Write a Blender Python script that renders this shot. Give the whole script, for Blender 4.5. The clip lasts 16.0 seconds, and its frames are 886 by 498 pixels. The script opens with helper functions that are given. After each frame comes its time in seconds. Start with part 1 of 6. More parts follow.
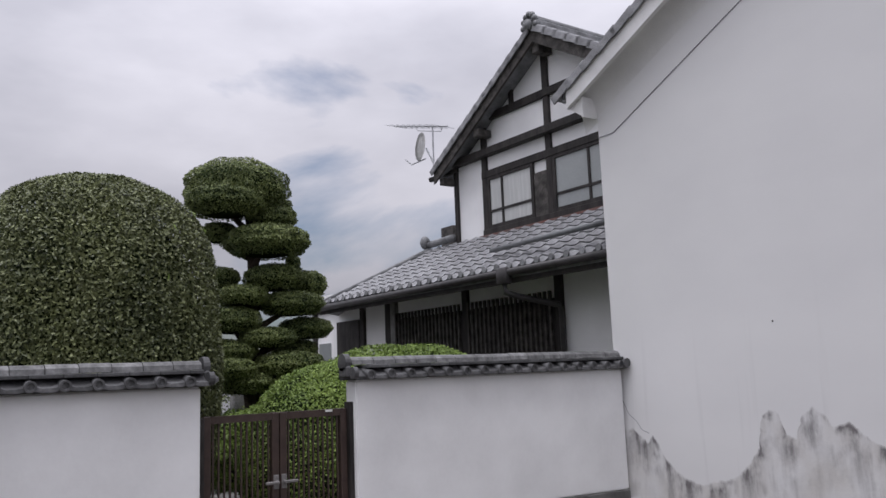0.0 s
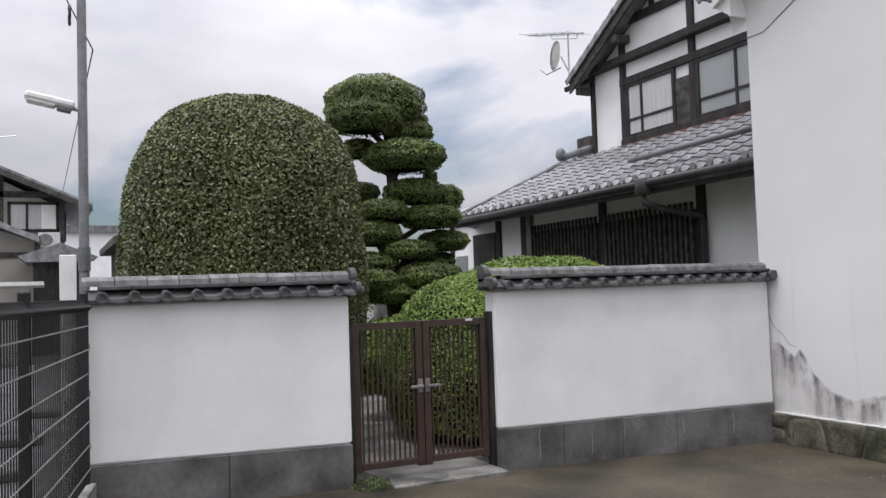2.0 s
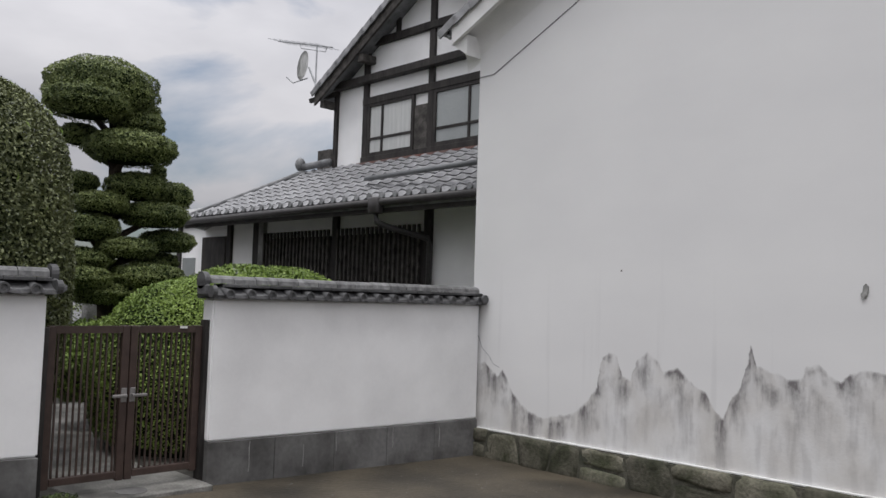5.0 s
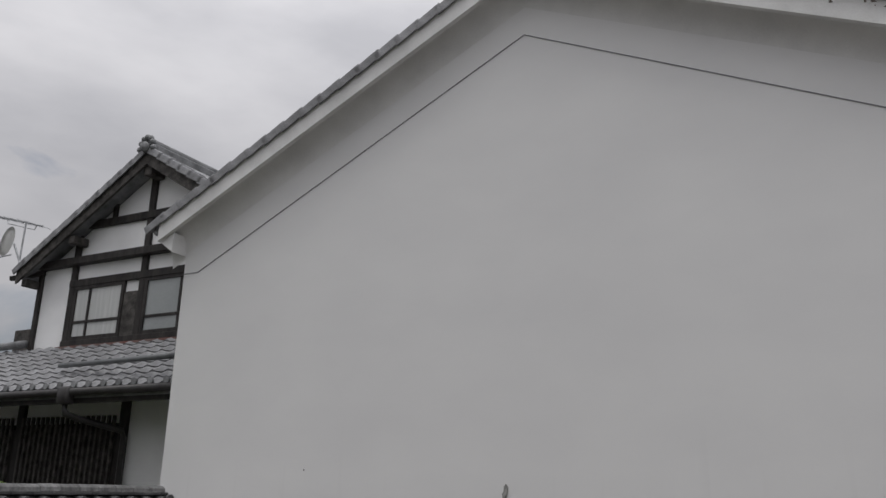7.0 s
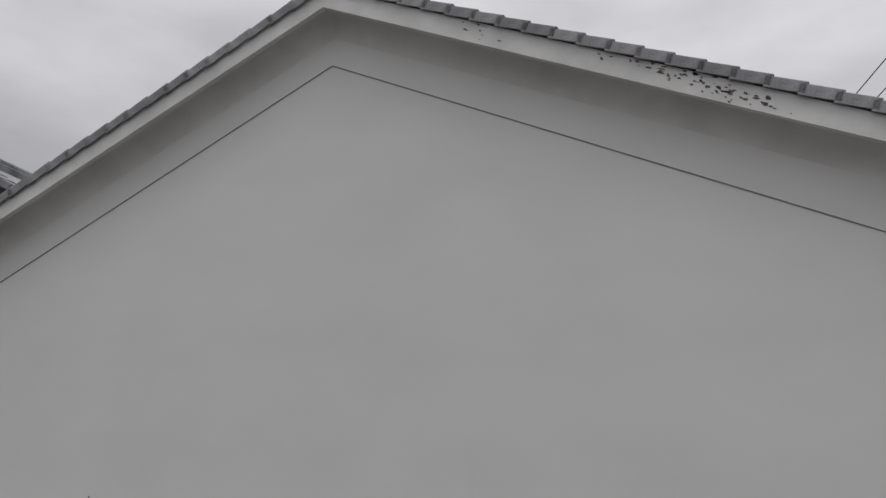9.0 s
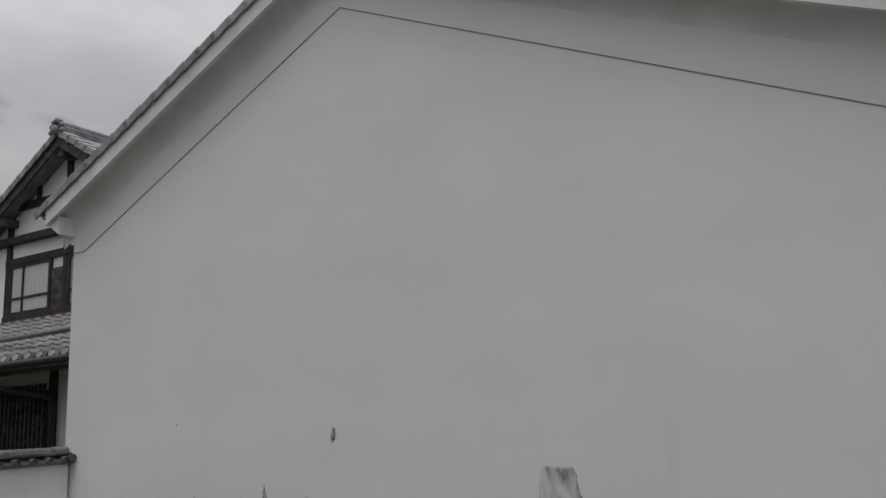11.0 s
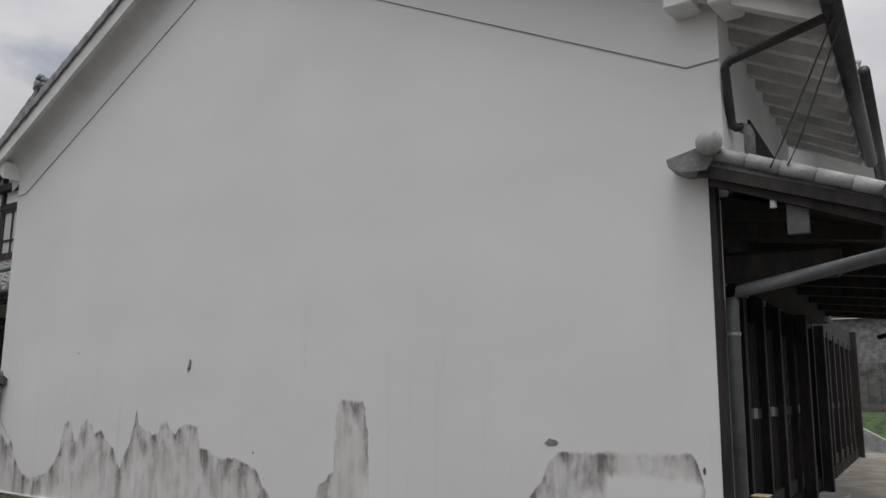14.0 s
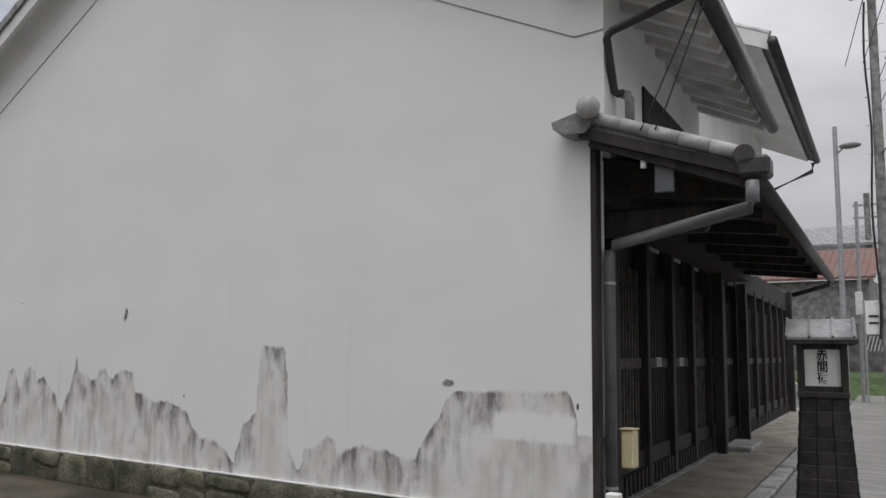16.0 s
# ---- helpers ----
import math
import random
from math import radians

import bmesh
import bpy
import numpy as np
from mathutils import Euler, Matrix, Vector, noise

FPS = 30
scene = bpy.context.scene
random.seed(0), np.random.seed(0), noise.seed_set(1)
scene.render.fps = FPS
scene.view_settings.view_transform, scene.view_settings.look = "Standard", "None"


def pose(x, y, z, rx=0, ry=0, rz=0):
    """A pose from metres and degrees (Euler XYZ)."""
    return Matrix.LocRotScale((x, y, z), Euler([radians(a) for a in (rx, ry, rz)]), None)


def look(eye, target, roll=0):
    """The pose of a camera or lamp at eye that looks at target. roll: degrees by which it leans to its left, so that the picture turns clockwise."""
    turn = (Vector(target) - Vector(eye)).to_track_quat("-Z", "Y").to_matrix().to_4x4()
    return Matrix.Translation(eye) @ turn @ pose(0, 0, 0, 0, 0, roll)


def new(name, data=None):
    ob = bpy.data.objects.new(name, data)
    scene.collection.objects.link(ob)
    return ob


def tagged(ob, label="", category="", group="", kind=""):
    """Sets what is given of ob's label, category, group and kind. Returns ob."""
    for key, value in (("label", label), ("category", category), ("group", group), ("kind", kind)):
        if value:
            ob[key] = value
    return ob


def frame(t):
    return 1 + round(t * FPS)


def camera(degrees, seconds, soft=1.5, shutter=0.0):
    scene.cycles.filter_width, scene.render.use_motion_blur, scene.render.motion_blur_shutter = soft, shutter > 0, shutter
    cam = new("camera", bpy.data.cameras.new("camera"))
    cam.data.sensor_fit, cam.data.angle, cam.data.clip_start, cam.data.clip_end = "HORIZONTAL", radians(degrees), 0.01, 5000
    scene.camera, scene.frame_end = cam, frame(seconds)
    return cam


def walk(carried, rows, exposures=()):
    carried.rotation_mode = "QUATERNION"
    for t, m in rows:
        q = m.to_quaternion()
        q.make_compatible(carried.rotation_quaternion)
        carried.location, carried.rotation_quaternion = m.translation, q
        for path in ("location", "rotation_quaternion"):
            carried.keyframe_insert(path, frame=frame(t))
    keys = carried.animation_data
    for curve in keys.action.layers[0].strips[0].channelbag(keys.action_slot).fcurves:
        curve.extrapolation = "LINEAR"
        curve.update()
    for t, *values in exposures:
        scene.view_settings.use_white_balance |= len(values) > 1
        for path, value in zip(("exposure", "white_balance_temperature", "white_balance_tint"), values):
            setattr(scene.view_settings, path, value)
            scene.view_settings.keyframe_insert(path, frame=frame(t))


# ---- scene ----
cam = camera(57.0, 16.0)
PATH = [
    (0, (6.26, -6.694, 1.65), (4.649, -5.545, 1.945), -2.2),
    (0.5, (6.229, -6.684, 1.656), (4.569, -5.585, 1.85), -2.7),
    (1, (6.274, -6.686, 1.646), (4.557, -5.673, 1.806), -2.5),
    (1.5, (6.314, -6.701, 1.655), (4.558, -5.752, 1.771), -2.7),
    (2, (6.292, -6.746, 1.634), (4.494, -5.874, 1.73), -1.9),
    (2.5, (6.215, -6.813, 1.639), (4.378, -6.025, 1.703), -1.4),
    (3, (6.136, -6.835, 1.607), (4.276, -6.099, 1.626), -1.0),
    (3.2, (6.115, -6.86, 1.6), (4.262, -6.109, 1.622), -1.1),
    (5.5, (6.503, -6.638, 1.686), (5.213, -5.122, 1.877), 1.3),
    (6, (6.636, -6.571, 1.682), (5.448, -4.992, 1.989), 0.2),
    (6.5, (6.775, -6.418, 1.717), (5.734, -4.767, 2.155), 1.0),
    (7, (7.125, -6.781, 1.83), (6.214, -5.092, 2.394), 1.3),
    (7.5, (7.166, -6.984, 1.8), (6.463, -5.246, 2.498), 1.7),
    (8, (7.364, -6.888, 1.963), (6.689, -5.155, 2.698), -0.3),
    (8.5, (7.646, -6.759, 1.87), (6.946, -5.008, 2.536), 1.4),
    (9, (7.937, -6.665, 1.997), (7.297, -4.863, 2.582), 0.6),
    (9.5, (8.113, -6.763, 2.146), (7.568, -4.908, 2.658), -1.2),
    (10, (8.57, -6.578, 1.995), (8.032, -4.719, 2.501), -1.8),
    (10.2, (8.686, -6.568, 1.974), (8.045, -4.722, 2.399), -3.0),
    (12.5, (10.458, -5.707, 1.762), (9.224, -4.176, 2.13), 0.9),
    (13, (10.796, -5.531, 1.65), (9.549, -3.993, 1.928), 0.2),
    (13.5, (11.067, -5.364, 1.542), (9.951, -3.739, 1.883), 2.6),
    (14, (11.418, -5.258, 1.578), (10.228, -3.687, 1.92), 0.5),
    (14.5, (11.631, -5.35, 1.569), (10.372, -3.822, 1.853), 0.3),
    (15, (11.787, -5.457, 1.535), (10.556, -3.903, 1.8), 0.6),
    (15.5, (11.887, -5.442, 1.527), (10.728, -3.836, 1.804), 2.4),
    (16, (12.101, -5.29, 1.456), (10.955, -3.671, 1.706), 0.8),
]

EXPOSURES = [
    (0, 0.33, 6230, 15.0), (0.5, 0.46, 6260, 14.2), (1, 0.52, 6290, 13.5), (1.5, 0.62, 6330, 12.8), (2, 0.74, 6370, 12.0),
    (2.5, 0.84, 6390, 11.5), (3, 0.94, 6410, 11.0), (3.3, 0.88, 6418, 10.9), (5.2, 0.38, 6472, 9.9), (5.5, 0.33, 6480, 9.8),
    (6, 0.14, 6497, 9.6), (6.5, 0.03, 6513, 9.4), (7, -0.1, 6530, 9.2), (7.5, -0.26, 6538, 9.1), (8, -0.29, 6545, 9.0),
    (9, -0.26, 6560, 8.8), (10, -0.28, 6560, 8.8), (10.4, -0.28, 6560, 8.8), (12.2, -0.18, 6560, 8.8), (12.5, -0.16, 6560, 8.8),
    (13, -0.07, 6560, 8.8), (13.5, -0.02, 6560, 8.8), (14, 0.02, 6560, 8.8), (14.5, 0.04, 6560, 8.8), (15, 0.08, 6560, 8.8),
    (16, 0.21, 6560, 8.8),
]
walk(cam, [(t, look(e, g, r)) for t, e, g, r in PATH], EXPOSURES)

# ---- light: cloudy sky with a pale, very soft sun ----
SUN_EL, SUN_AZ = radians(58), radians(150)
world = bpy.data.worlds.new("sky")
scene.world = world
world.use_nodes = True
wn, wl = world.node_tree.nodes, world.node_tree.links
wn.clear()
w_out = wn.new("ShaderNodeOutputWorld")
w_bg = wn.new("ShaderNodeBackground")
w_sky = wn.new("ShaderNodeTexSky")
w_sky.sky_type, w_sky.sun_disc = "NISHITA", False
w_sky.sun_elevation, w_sky.sun_rotation = SUN_EL, SUN_AZ
w_tc = wn.new("ShaderNodeTexCoord")
w_map = wn.new("ShaderNodeMapping")
w_map.inputs["Scale"].default_value = (1.0, 1.0, 2.6)
w_map.inputs["Location"].default_value = (0.35, 0.1, 0.2)
w_n1 = wn.new("ShaderNodeTexNoise")
w_n1.inputs["Scale"].default_value, w_n1.inputs["Detail"].default_value = 2.2, 8.0
w_n1.inputs["Distortion"].default_value = 0.4
w_r1 = wn.new("ShaderNodeValToRGB")
w_r1.color_ramp.elements[0].position, w_r1.color_ramp.elements[1].position = 0.36, 0.47
w_n2 = wn.new("ShaderNodeTexNoise")
w_n2.inputs["Scale"].default_value, w_n2.inputs["Detail"].default_value = 3.1, 7.0
w_r2 = wn.new("ShaderNodeValToRGB")
e = w_r2.color_ramp.elements
e[0].position, e[0].color = 0.30, (0.60, 0.60, 0.645, 1)
e[1].position, e[1].color = 0.66, (0.87, 0.86, 0.90, 1)
w_mul = wn.new("ShaderNodeVectorMath")
w_mul.operation = "SCALE"
w_mul.inputs["Scale"].default_value = 0.10
w_sep, w_up, w_low, w_glow = wn.new("ShaderNodeSeparateXYZ"), wn.new("ShaderNodeMath"), wn.new("ShaderNodeMath"), wn.new("ShaderNodeVectorMath")
wl.new(w_tc.outputs["Generated"], w_sep.inputs[0])
w_low.operation, w_up.operation, w_glow.operation = "MULTIPLY_ADD", "MULTIPLY_ADD", "SCALE"
w_low.inputs[1].default_value, w_low.inputs[2].default_value = 0.60, -0.075
w_up.use_clamp = False
w_up.inputs[1].default_value, w_up.inputs[2].default_value = 1.30, 0.36      # an overcast sky is brightest overhead
w_add = wn.new("ShaderNodeMath")
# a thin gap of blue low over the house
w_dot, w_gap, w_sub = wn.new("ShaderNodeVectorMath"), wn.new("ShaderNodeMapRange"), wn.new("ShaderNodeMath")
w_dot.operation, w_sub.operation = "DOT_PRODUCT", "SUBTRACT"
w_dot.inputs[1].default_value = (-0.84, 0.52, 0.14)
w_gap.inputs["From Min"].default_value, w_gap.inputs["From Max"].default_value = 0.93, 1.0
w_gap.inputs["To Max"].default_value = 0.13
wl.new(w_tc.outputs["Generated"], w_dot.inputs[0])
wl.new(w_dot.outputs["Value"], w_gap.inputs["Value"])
w_mix = wn.new("ShaderNodeMix")
w_mix.data_type = "RGBA"
wl.new(w_tc.outputs["Generated"], w_map.inputs["Vector"])
wl.new(w_map.outputs["Vector"], w_n1.inputs["Vector"])
wl.new(w_map.outputs["Vector"], w_n2.inputs["Vector"])
wl.new(w_sep.outputs["Z"], w_low.inputs[0])
w_side = wn.new("ShaderNodeMath")                # and a little brighter towards the street
w_side.operation = "MULTIPLY_ADD"
w_side.inputs[1].default_value = 0.06
wl.new(w_sep.outputs["X"], w_side.inputs[0])
wl.new(w_sep.outputs["Z"], w_up.inputs[0])
wl.new(w_up.outputs["Value"], w_side.inputs[2])
wl.new(w_n1.outputs["Fac"], w_add.inputs[0])
wl.new(w_low.outputs["Value"], w_add.inputs[1])
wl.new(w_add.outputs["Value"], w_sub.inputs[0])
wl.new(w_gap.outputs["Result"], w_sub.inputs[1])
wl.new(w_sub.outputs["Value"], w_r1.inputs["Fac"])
wl.new(w_n2.outputs["Fac"], w_r2.inputs["Fac"])
wl.new(w_sky.outputs["Color"], w_mul.inputs[0])
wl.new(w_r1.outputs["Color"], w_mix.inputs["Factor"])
wl.new(w_mul.outputs["Vector"], w_mix.inputs["A"])
wl.new(w_r2.outputs["Color"], w_mix.inputs["B"])
wl.new(w_mix.outputs["Result"], w_glow.inputs[0])
wl.new(w_side.outputs["Value"], w_glow.inputs["Scale"])
wl.new(w_glow.outputs["Vector"], w_bg.inputs["Color"])
w_bg.inputs["Strength"].default_value = 1.0
wl.new(w_bg.outputs["Background"], w_out.inputs["Surface"])

sun = new("sun", bpy.data.lights.new("sun", "SUN"))
sun.data.energy, sun.data.angle, sun.data.color = 1.25, radians(25), (1.0, 0.985, 0.965)
sun.matrix_world = look((6, -6, 20), (3, -1, 0))


# ---- materials ----
def material(name, color, rough=0.8, var=0.12, scale=6.0, bump=0.15, fine=60.0, metal=0.0, tint=None, per_piece=0.0, stretch=(1, 1, 1), spec=0.4):
    """A surface with broad stains and fine grain; tint is the stain's colour; per_piece varies pieces among themselves."""
    m = bpy.data.materials.new(name)
    m.use_nodes = True
    n, l = m.node_tree.nodes, m.node_tree.links
    b = n["Principled BSDF"]
    b.inputs["Roughness"].default_value, b.inputs["Metallic"].default_value = rough, metal
    b.inputs["Specular IOR Level"].default_value = spec
    tc = n.new("ShaderNodeTexCoord")
    mp = n.new("ShaderNodeMapping")
    mp.inputs["Scale"].default_value = stretch
    l.new(tc.outputs["Object"], mp.inputs["Vector"])
    big, small = n.new("ShaderNodeTexNoise"), n.new("ShaderNodeTexNoise")
    big.inputs["Scale"].default_value, big.inputs["Detail"].default_value = scale, 5
    small.inputs["Scale"].default_value, small.inputs["Detail"].default_value = fine, 3
    l.new(mp.outputs["Vector"], big.inputs["Vector"])
    l.new(mp.outputs["Vector"], small.inputs["Vector"])
    dark = tint or tuple(c * (1 - 2.2 * var) for c in color)
    light = tuple(min(1, c * (1 + 0.6 * var)) for c in color)
    ramp = n.new("ShaderNodeValToRGB")
    ramp.color_ramp.elements[0].position, ramp.color_ramp.elements[0].color = 0.32, (*dark, 1)
    ramp.color_ramp.elements[1].position, ramp.color_ramp.elements[1].color = 0.66, (*light, 1)
    l.new(big.outputs["Fac"], ramp.inputs["Fac"])
    mix = n.new("ShaderNodeMix")
    mix.data_type, mix.blend_type = "RGBA", "OVERLAY"
    mix.inputs["Factor"].default_value = min(1, var * 2.2)
    l.new(ramp.outputs["Color"], mix.inputs["A"])
    l.new(small.outputs["Fac"], mix.inputs["B"])
    last = mix.outputs["Result"]
    if per_piece:
        info, hsv, mr = n.new("ShaderNodeObjectInfo"), n.new("ShaderNodeHueSaturation"), n.new("ShaderNodeMapRange")
        mr.inputs["To Min"].default_value, mr.inputs["To Max"].default_value = 1 - per_piece, 1 + per_piece
        l.new(info.outputs["Random"], mr.inputs["Value"])
        l.new(mr.outputs["Result"], hsv.inputs["Value"])
        l.new(last, hsv.inputs["Color"])
        last = hsv.outputs["Color"]
    l.new(last, b.inputs["Base Color"])
    if bump:
        bp = n.new("ShaderNodeBump")
        bp.inputs["Strength"].default_value, bp.inputs["Distance"].default_value = bump, 0.01
        l.new(small.outputs["Fac"], bp.inputs["Height"])
        l.new(bp.outputs["Normal"], b.inputs["Normal"])
    return m


def leaf_material(name, dark, light, rough=0.45):
    """Leaves that differ one by one."""
    m = bpy.data.materials.new(name)
    m.use_nodes = True
    n, l = m.node_tree.nodes, m.node_tree.links
    b = n["Principled BSDF"]
    b.inputs["Roughness"].default_value = rough
    b.inputs["Specular IOR Level"].default_value = 0.35
    geo, ramp, tc, noi, add = (n.new(k) for k in ("ShaderNodeNewGeometry", "ShaderNodeValToRGB", "ShaderNodeTexCoord", "ShaderNodeTexNoise", "ShaderNodeMath"))
    noi.inputs["Scale"].default_value = 1.6
    l.new(tc.outputs["Object"], noi.inputs["Vector"])
    add.operation = "MULTIPLY_ADD"
    l.new(geo.outputs["Random Per Island"], add.inputs[0])
    add.inputs[1].default_value = 0.6
    sub = n.new("ShaderNodeMath")
    sub.operation = "MULTIPLY_ADD"
    l.new(noi.outputs["Fac"], sub.inputs[0])
    sub.inputs[1].default_value, sub.inputs[2].default_value = 0.9, -0.25
    l.new(sub.outputs["Value"], add.inputs[2])
    ramp.color_ramp.elements[0].position, ramp.color_ramp.elements[0].color = 0.1, (*dark, 1)
    ramp.color_ramp.elements[1].position, ramp.color_ramp.elements[1].color = 0.95, (*light, 1)
    l.new(add.outputs["Value"], ramp.inputs["Fac"])
    l.new(ramp.outputs["Color"], b.inputs["Base Color"])
    return m


def plaster_wall_material():
    """White lime plaster whose foot is eaten by rising damp: grey, streaked patches under a ragged upper edge."""
    m = bpy.data.materials.new("stained white plaster")
    m.use_nodes = True
    n, l = m.node_tree.nodes, m.node_tree.links
    b = n["Principled BSDF"]
    b.inputs["Roughness"].default_value = 0.9
    b.inputs["Specular IOR Level"].default_value = 0.2

    def math_node(op, a, c=None, d=None, clamp=False):
        k = n.new("ShaderNodeMath")
        k.operation, k.use_clamp = op, clamp
        for i, v in enumerate((a, c, d)):
            if v is None:
                continue
            if isinstance(v, (int, float)):
                k.inputs[i].default_value = v
            else:
                l.new(v, k.inputs[i])
        return k.outputs["Value"]

    def noise_node(scale, stretch, detail=4):
        mp, k = n.new("ShaderNodeMapping"), n.new("ShaderNodeTexNoise")
        mp.inputs["Scale"].default_value = stretch
        k.inputs["Scale"].default_value, k.inputs["Detail"].default_value = scale, detail
        l.new(tc.outputs["Object"], mp.inputs["Vector"])
        l.new(mp.outputs["Vector"], k.inputs["Vector"])
        return k.outputs["Fac"]

    tc, sep = n.new("ShaderNodeTexCoord"), n.new("ShaderNodeSeparateXYZ")
    l.new(tc.outputs["Object"], sep.inputs[0])
    x, z = sep.outputs["X"], sep.outputs["Z"]

    wander = math_node("MULTIPLY_ADD", math_node("SUBTRACT", noise_node(9.0, (1, 1, 0.6), 3), 0.5), 0.09, x)

    def edge(x0, x1, stops):
        """Height of the damp's upper edge along the wall, from 0 to 2 m."""
        mr, ramp = n.new("ShaderNodeMapRange"), n.new("ShaderNodeValToRGB")
        mr.inputs["From Min"].default_value, mr.inputs["From Max"].default_value = x0, x1
        l.new(wander, mr.inputs["Value"])
        l.new(mr.outputs["Result"], ramp.inputs["Fac"])
        els = ramp.color_ramp.elements
        ramp.color_ramp.interpolation = "LINEAR"
        while len(els) < len(stops):
            els.new(0.5)
        for el, (sx, sz) in zip(els, stops):
            el.position, el.color = (sx - x0) / (x1 - x0), (sz / 2, sz / 2, sz / 2, 1)
        return math_node("MULTIPLY", ramp.outputs["Color"], 2.0)

    rear = edge(0, 3.0, ((0, 0.95), (0.22, 0.98), (0.38, 0.84), (0.47, 0.92), (0.62, 0.70), (0.82, 0.52), (1.05, 0.47), (1.40, 0.56), (1.58, 0.70), (1.70, 0.86), (1.74, 1.12), (1.82, 1.21), (1.93, 1.16), (1.99, 0.98), (2.08, 0.96), (2.14, 1.15), (2.25, 1.23), (2.36, 1.16), (2.42, 1.06), (2.56, 1.11), (2.66, 1.01), (2.82, 0.92), (2.98, 0.72)))
    middle = edge(3.0, 6.0, ((3.0, 0.72), (3.08, 0.90), (3.16, 1.03), (3.21, 1.24), (3.24, 1.38), (3.28, 1.18), (3.40, 1.16), (3.55, 1.10), (3.66, 1.11), (3.70, 1.21), (3.79, 1.24), (3.86, 1.17), (3.95, 1.12), (4.03, 1.18), (4.12, 1.22), (4.34, 1.20), (4.38, 1.0), (4.55, 0.98), (4.69, 0.91), (4.93, 0.93), (5.11, 0.88), (5.24, 0.85), (5.32, 0.74), (5.47, 0.60), (5.70, 0.585), (5.87, 0.50), (5.97, 0.41)))
    street = edge(6.0, 9.7, ((6.0, 0.50), (6.09, 0.76), (6.18, 0.81), (6.26, 0.90), (6.285, 1.46), (6.35, 1.51), (6.60, 1.49), (6.655, 1.22), (6.69, 0.62), (6.80, 0.42), (6.86, 0.44), (6.89, 0.60), (7.0, 0.62), (7.09, 0.69), (7.19, 0.74), (7.26, 0.69), (7.29, 0.60), (7.39, 0.64), (7.56, 0.69), (7.70, 0.66), (7.82, 0.67), (7.89, 0.63), (8.12, 0.62), (8.21, 0.82), (8.33, 0.94), (8.46, 1.16), (9.44, 1.20), (9.49, 1.15), (9.53, 0.91), (9.66, 0.89)))
    high = street
    for limit, part_edge in ((6.0, middle), (3.0, rear)):
        mx = n.new("ShaderNodeMix")
        l.new(math_node("GREATER_THAN", wander, limit), mx.inputs["Factor"])
        l.new(part_edge, mx.inputs["A"])
        l.new(high, mx.inputs["B"])
        high = mx.outputs["Result"]
    ragged = noise_node(14.0, (1, 1, 0.8), 4)
    top = math_node("MULTIPLY_ADD", ragged, 0.07, math_node("SUBTRACT", high, 0.035))
    depth = math_node("SUBTRACT", top, z)
    # the edge is crisp in places and soft in others
    crisp = math_node("MULTIPLY_ADD", noise_node(1.7, (1, 1, 1), 2), 60.0, 4.0)
    inside = math_node("MULTIPLY", depth, crisp, clamp=True)
    # a sound white island within the patch near the street corner
    ix = math_node("MULTIPLY", math_node("SUBTRACT", 0.37, math_node("ABSOLUTE", math_node("SUBTRACT", wander, 9.17))), 16.0, clamp=True)
    iz = math_node("MULTIPLY", math_node("SUBTRACT", math_node("MULTIPLY_ADD", ragged, 0.10, 0.07), math_node("ABSOLUTE", math_node("SUBTRACT", z, 0.925))), 25.0, clamp=True)
    island = math_node("MULTIPLY", ix, iz)
    inside = math_node("MULTIPLY", inside, math_node("SUBTRACT", 1.0, island))
    below = math_node("MAXIMUM", depth, 0.0)
    near_edge = math_node("POWER", 2.718, math_node("MULTIPLY", below, -3.4))
    rim = math_node("POWER", 2.718, math_node("MULTIPLY", below, -34.0))
    streak = math_node("MULTIPLY", math_node("SUBTRACT", noise_node(4.4, (3.0, 1, 0.36), 5), 0.43), 6.5, clamp=True)
    blot = math_node("MULTIPLY", math_node("SUBTRACT", noise_node(4.2, (1.3, 1, 0.8), 4), 0.40), 7.0, clamp=True)
    fine = noise_node(34.0, (1.3, 1, 0.7), 4)
    hollow = math_node("MULTIPLY", math_node("SUBTRACT", noise_node(3.3, (1.8, 1, 0.7), 4), 0.50), 9.0, clamp=True)
    body = math_node("MULTIPLY", near_edge, math_node("MULTIPLY_ADD", blot, 0.80, 0.22))
    body = math_node("MULTIPLY", body, math_node("MULTIPLY_ADD", streak, 0.40, 0.62))
    body = math_node("MULTIPLY", body, math_node("MULTIPLY_ADD", hollow, -0.88, 1.0))
    body = math_node("MULTIPLY_ADD", math_node("MULTIPLY", rim, math_node("MULTIPLY_ADD", blot, 0.8, 0.1)), 0.13, body)
    body = math_node("MULTIPLY", body, math_node("MULTIPLY_ADD", fine, 1.0, 0.55))
    pale = math_node("MULTIPLY_ADD", math_node("MULTIPLY", streak, blot), 0.14, 0.02)
    grey = math_node("MULTIPLY", inside, math_node("ADD", body, pale))
    # bared undercoat within the patches is a little warmer and darker than the paint
    warm = math_node("MULTIPLY", inside, math_node("MULTIPLY", math_node("SUBTRACT", noise_node(2.4, (1.2, 1, 0.8), 4), 0.36), 2.6, clamp=True))
    # faint runs of dirt higher up
    run = math_node("MULTIPLY", math_node("SUBTRACT", noise_node(2.6, (3.0, 1, 0.14), 3), 0.61), 3.4, clamp=True)
    low = math_node("MULTIPLY", math_node("SUBTRACT", 2.5, z), 0.6, clamp=True)
    grey = math_node("MAXIMUM", grey, math_node("MULTIPLY", math_node("MULTIPLY", run, low), 0.22))
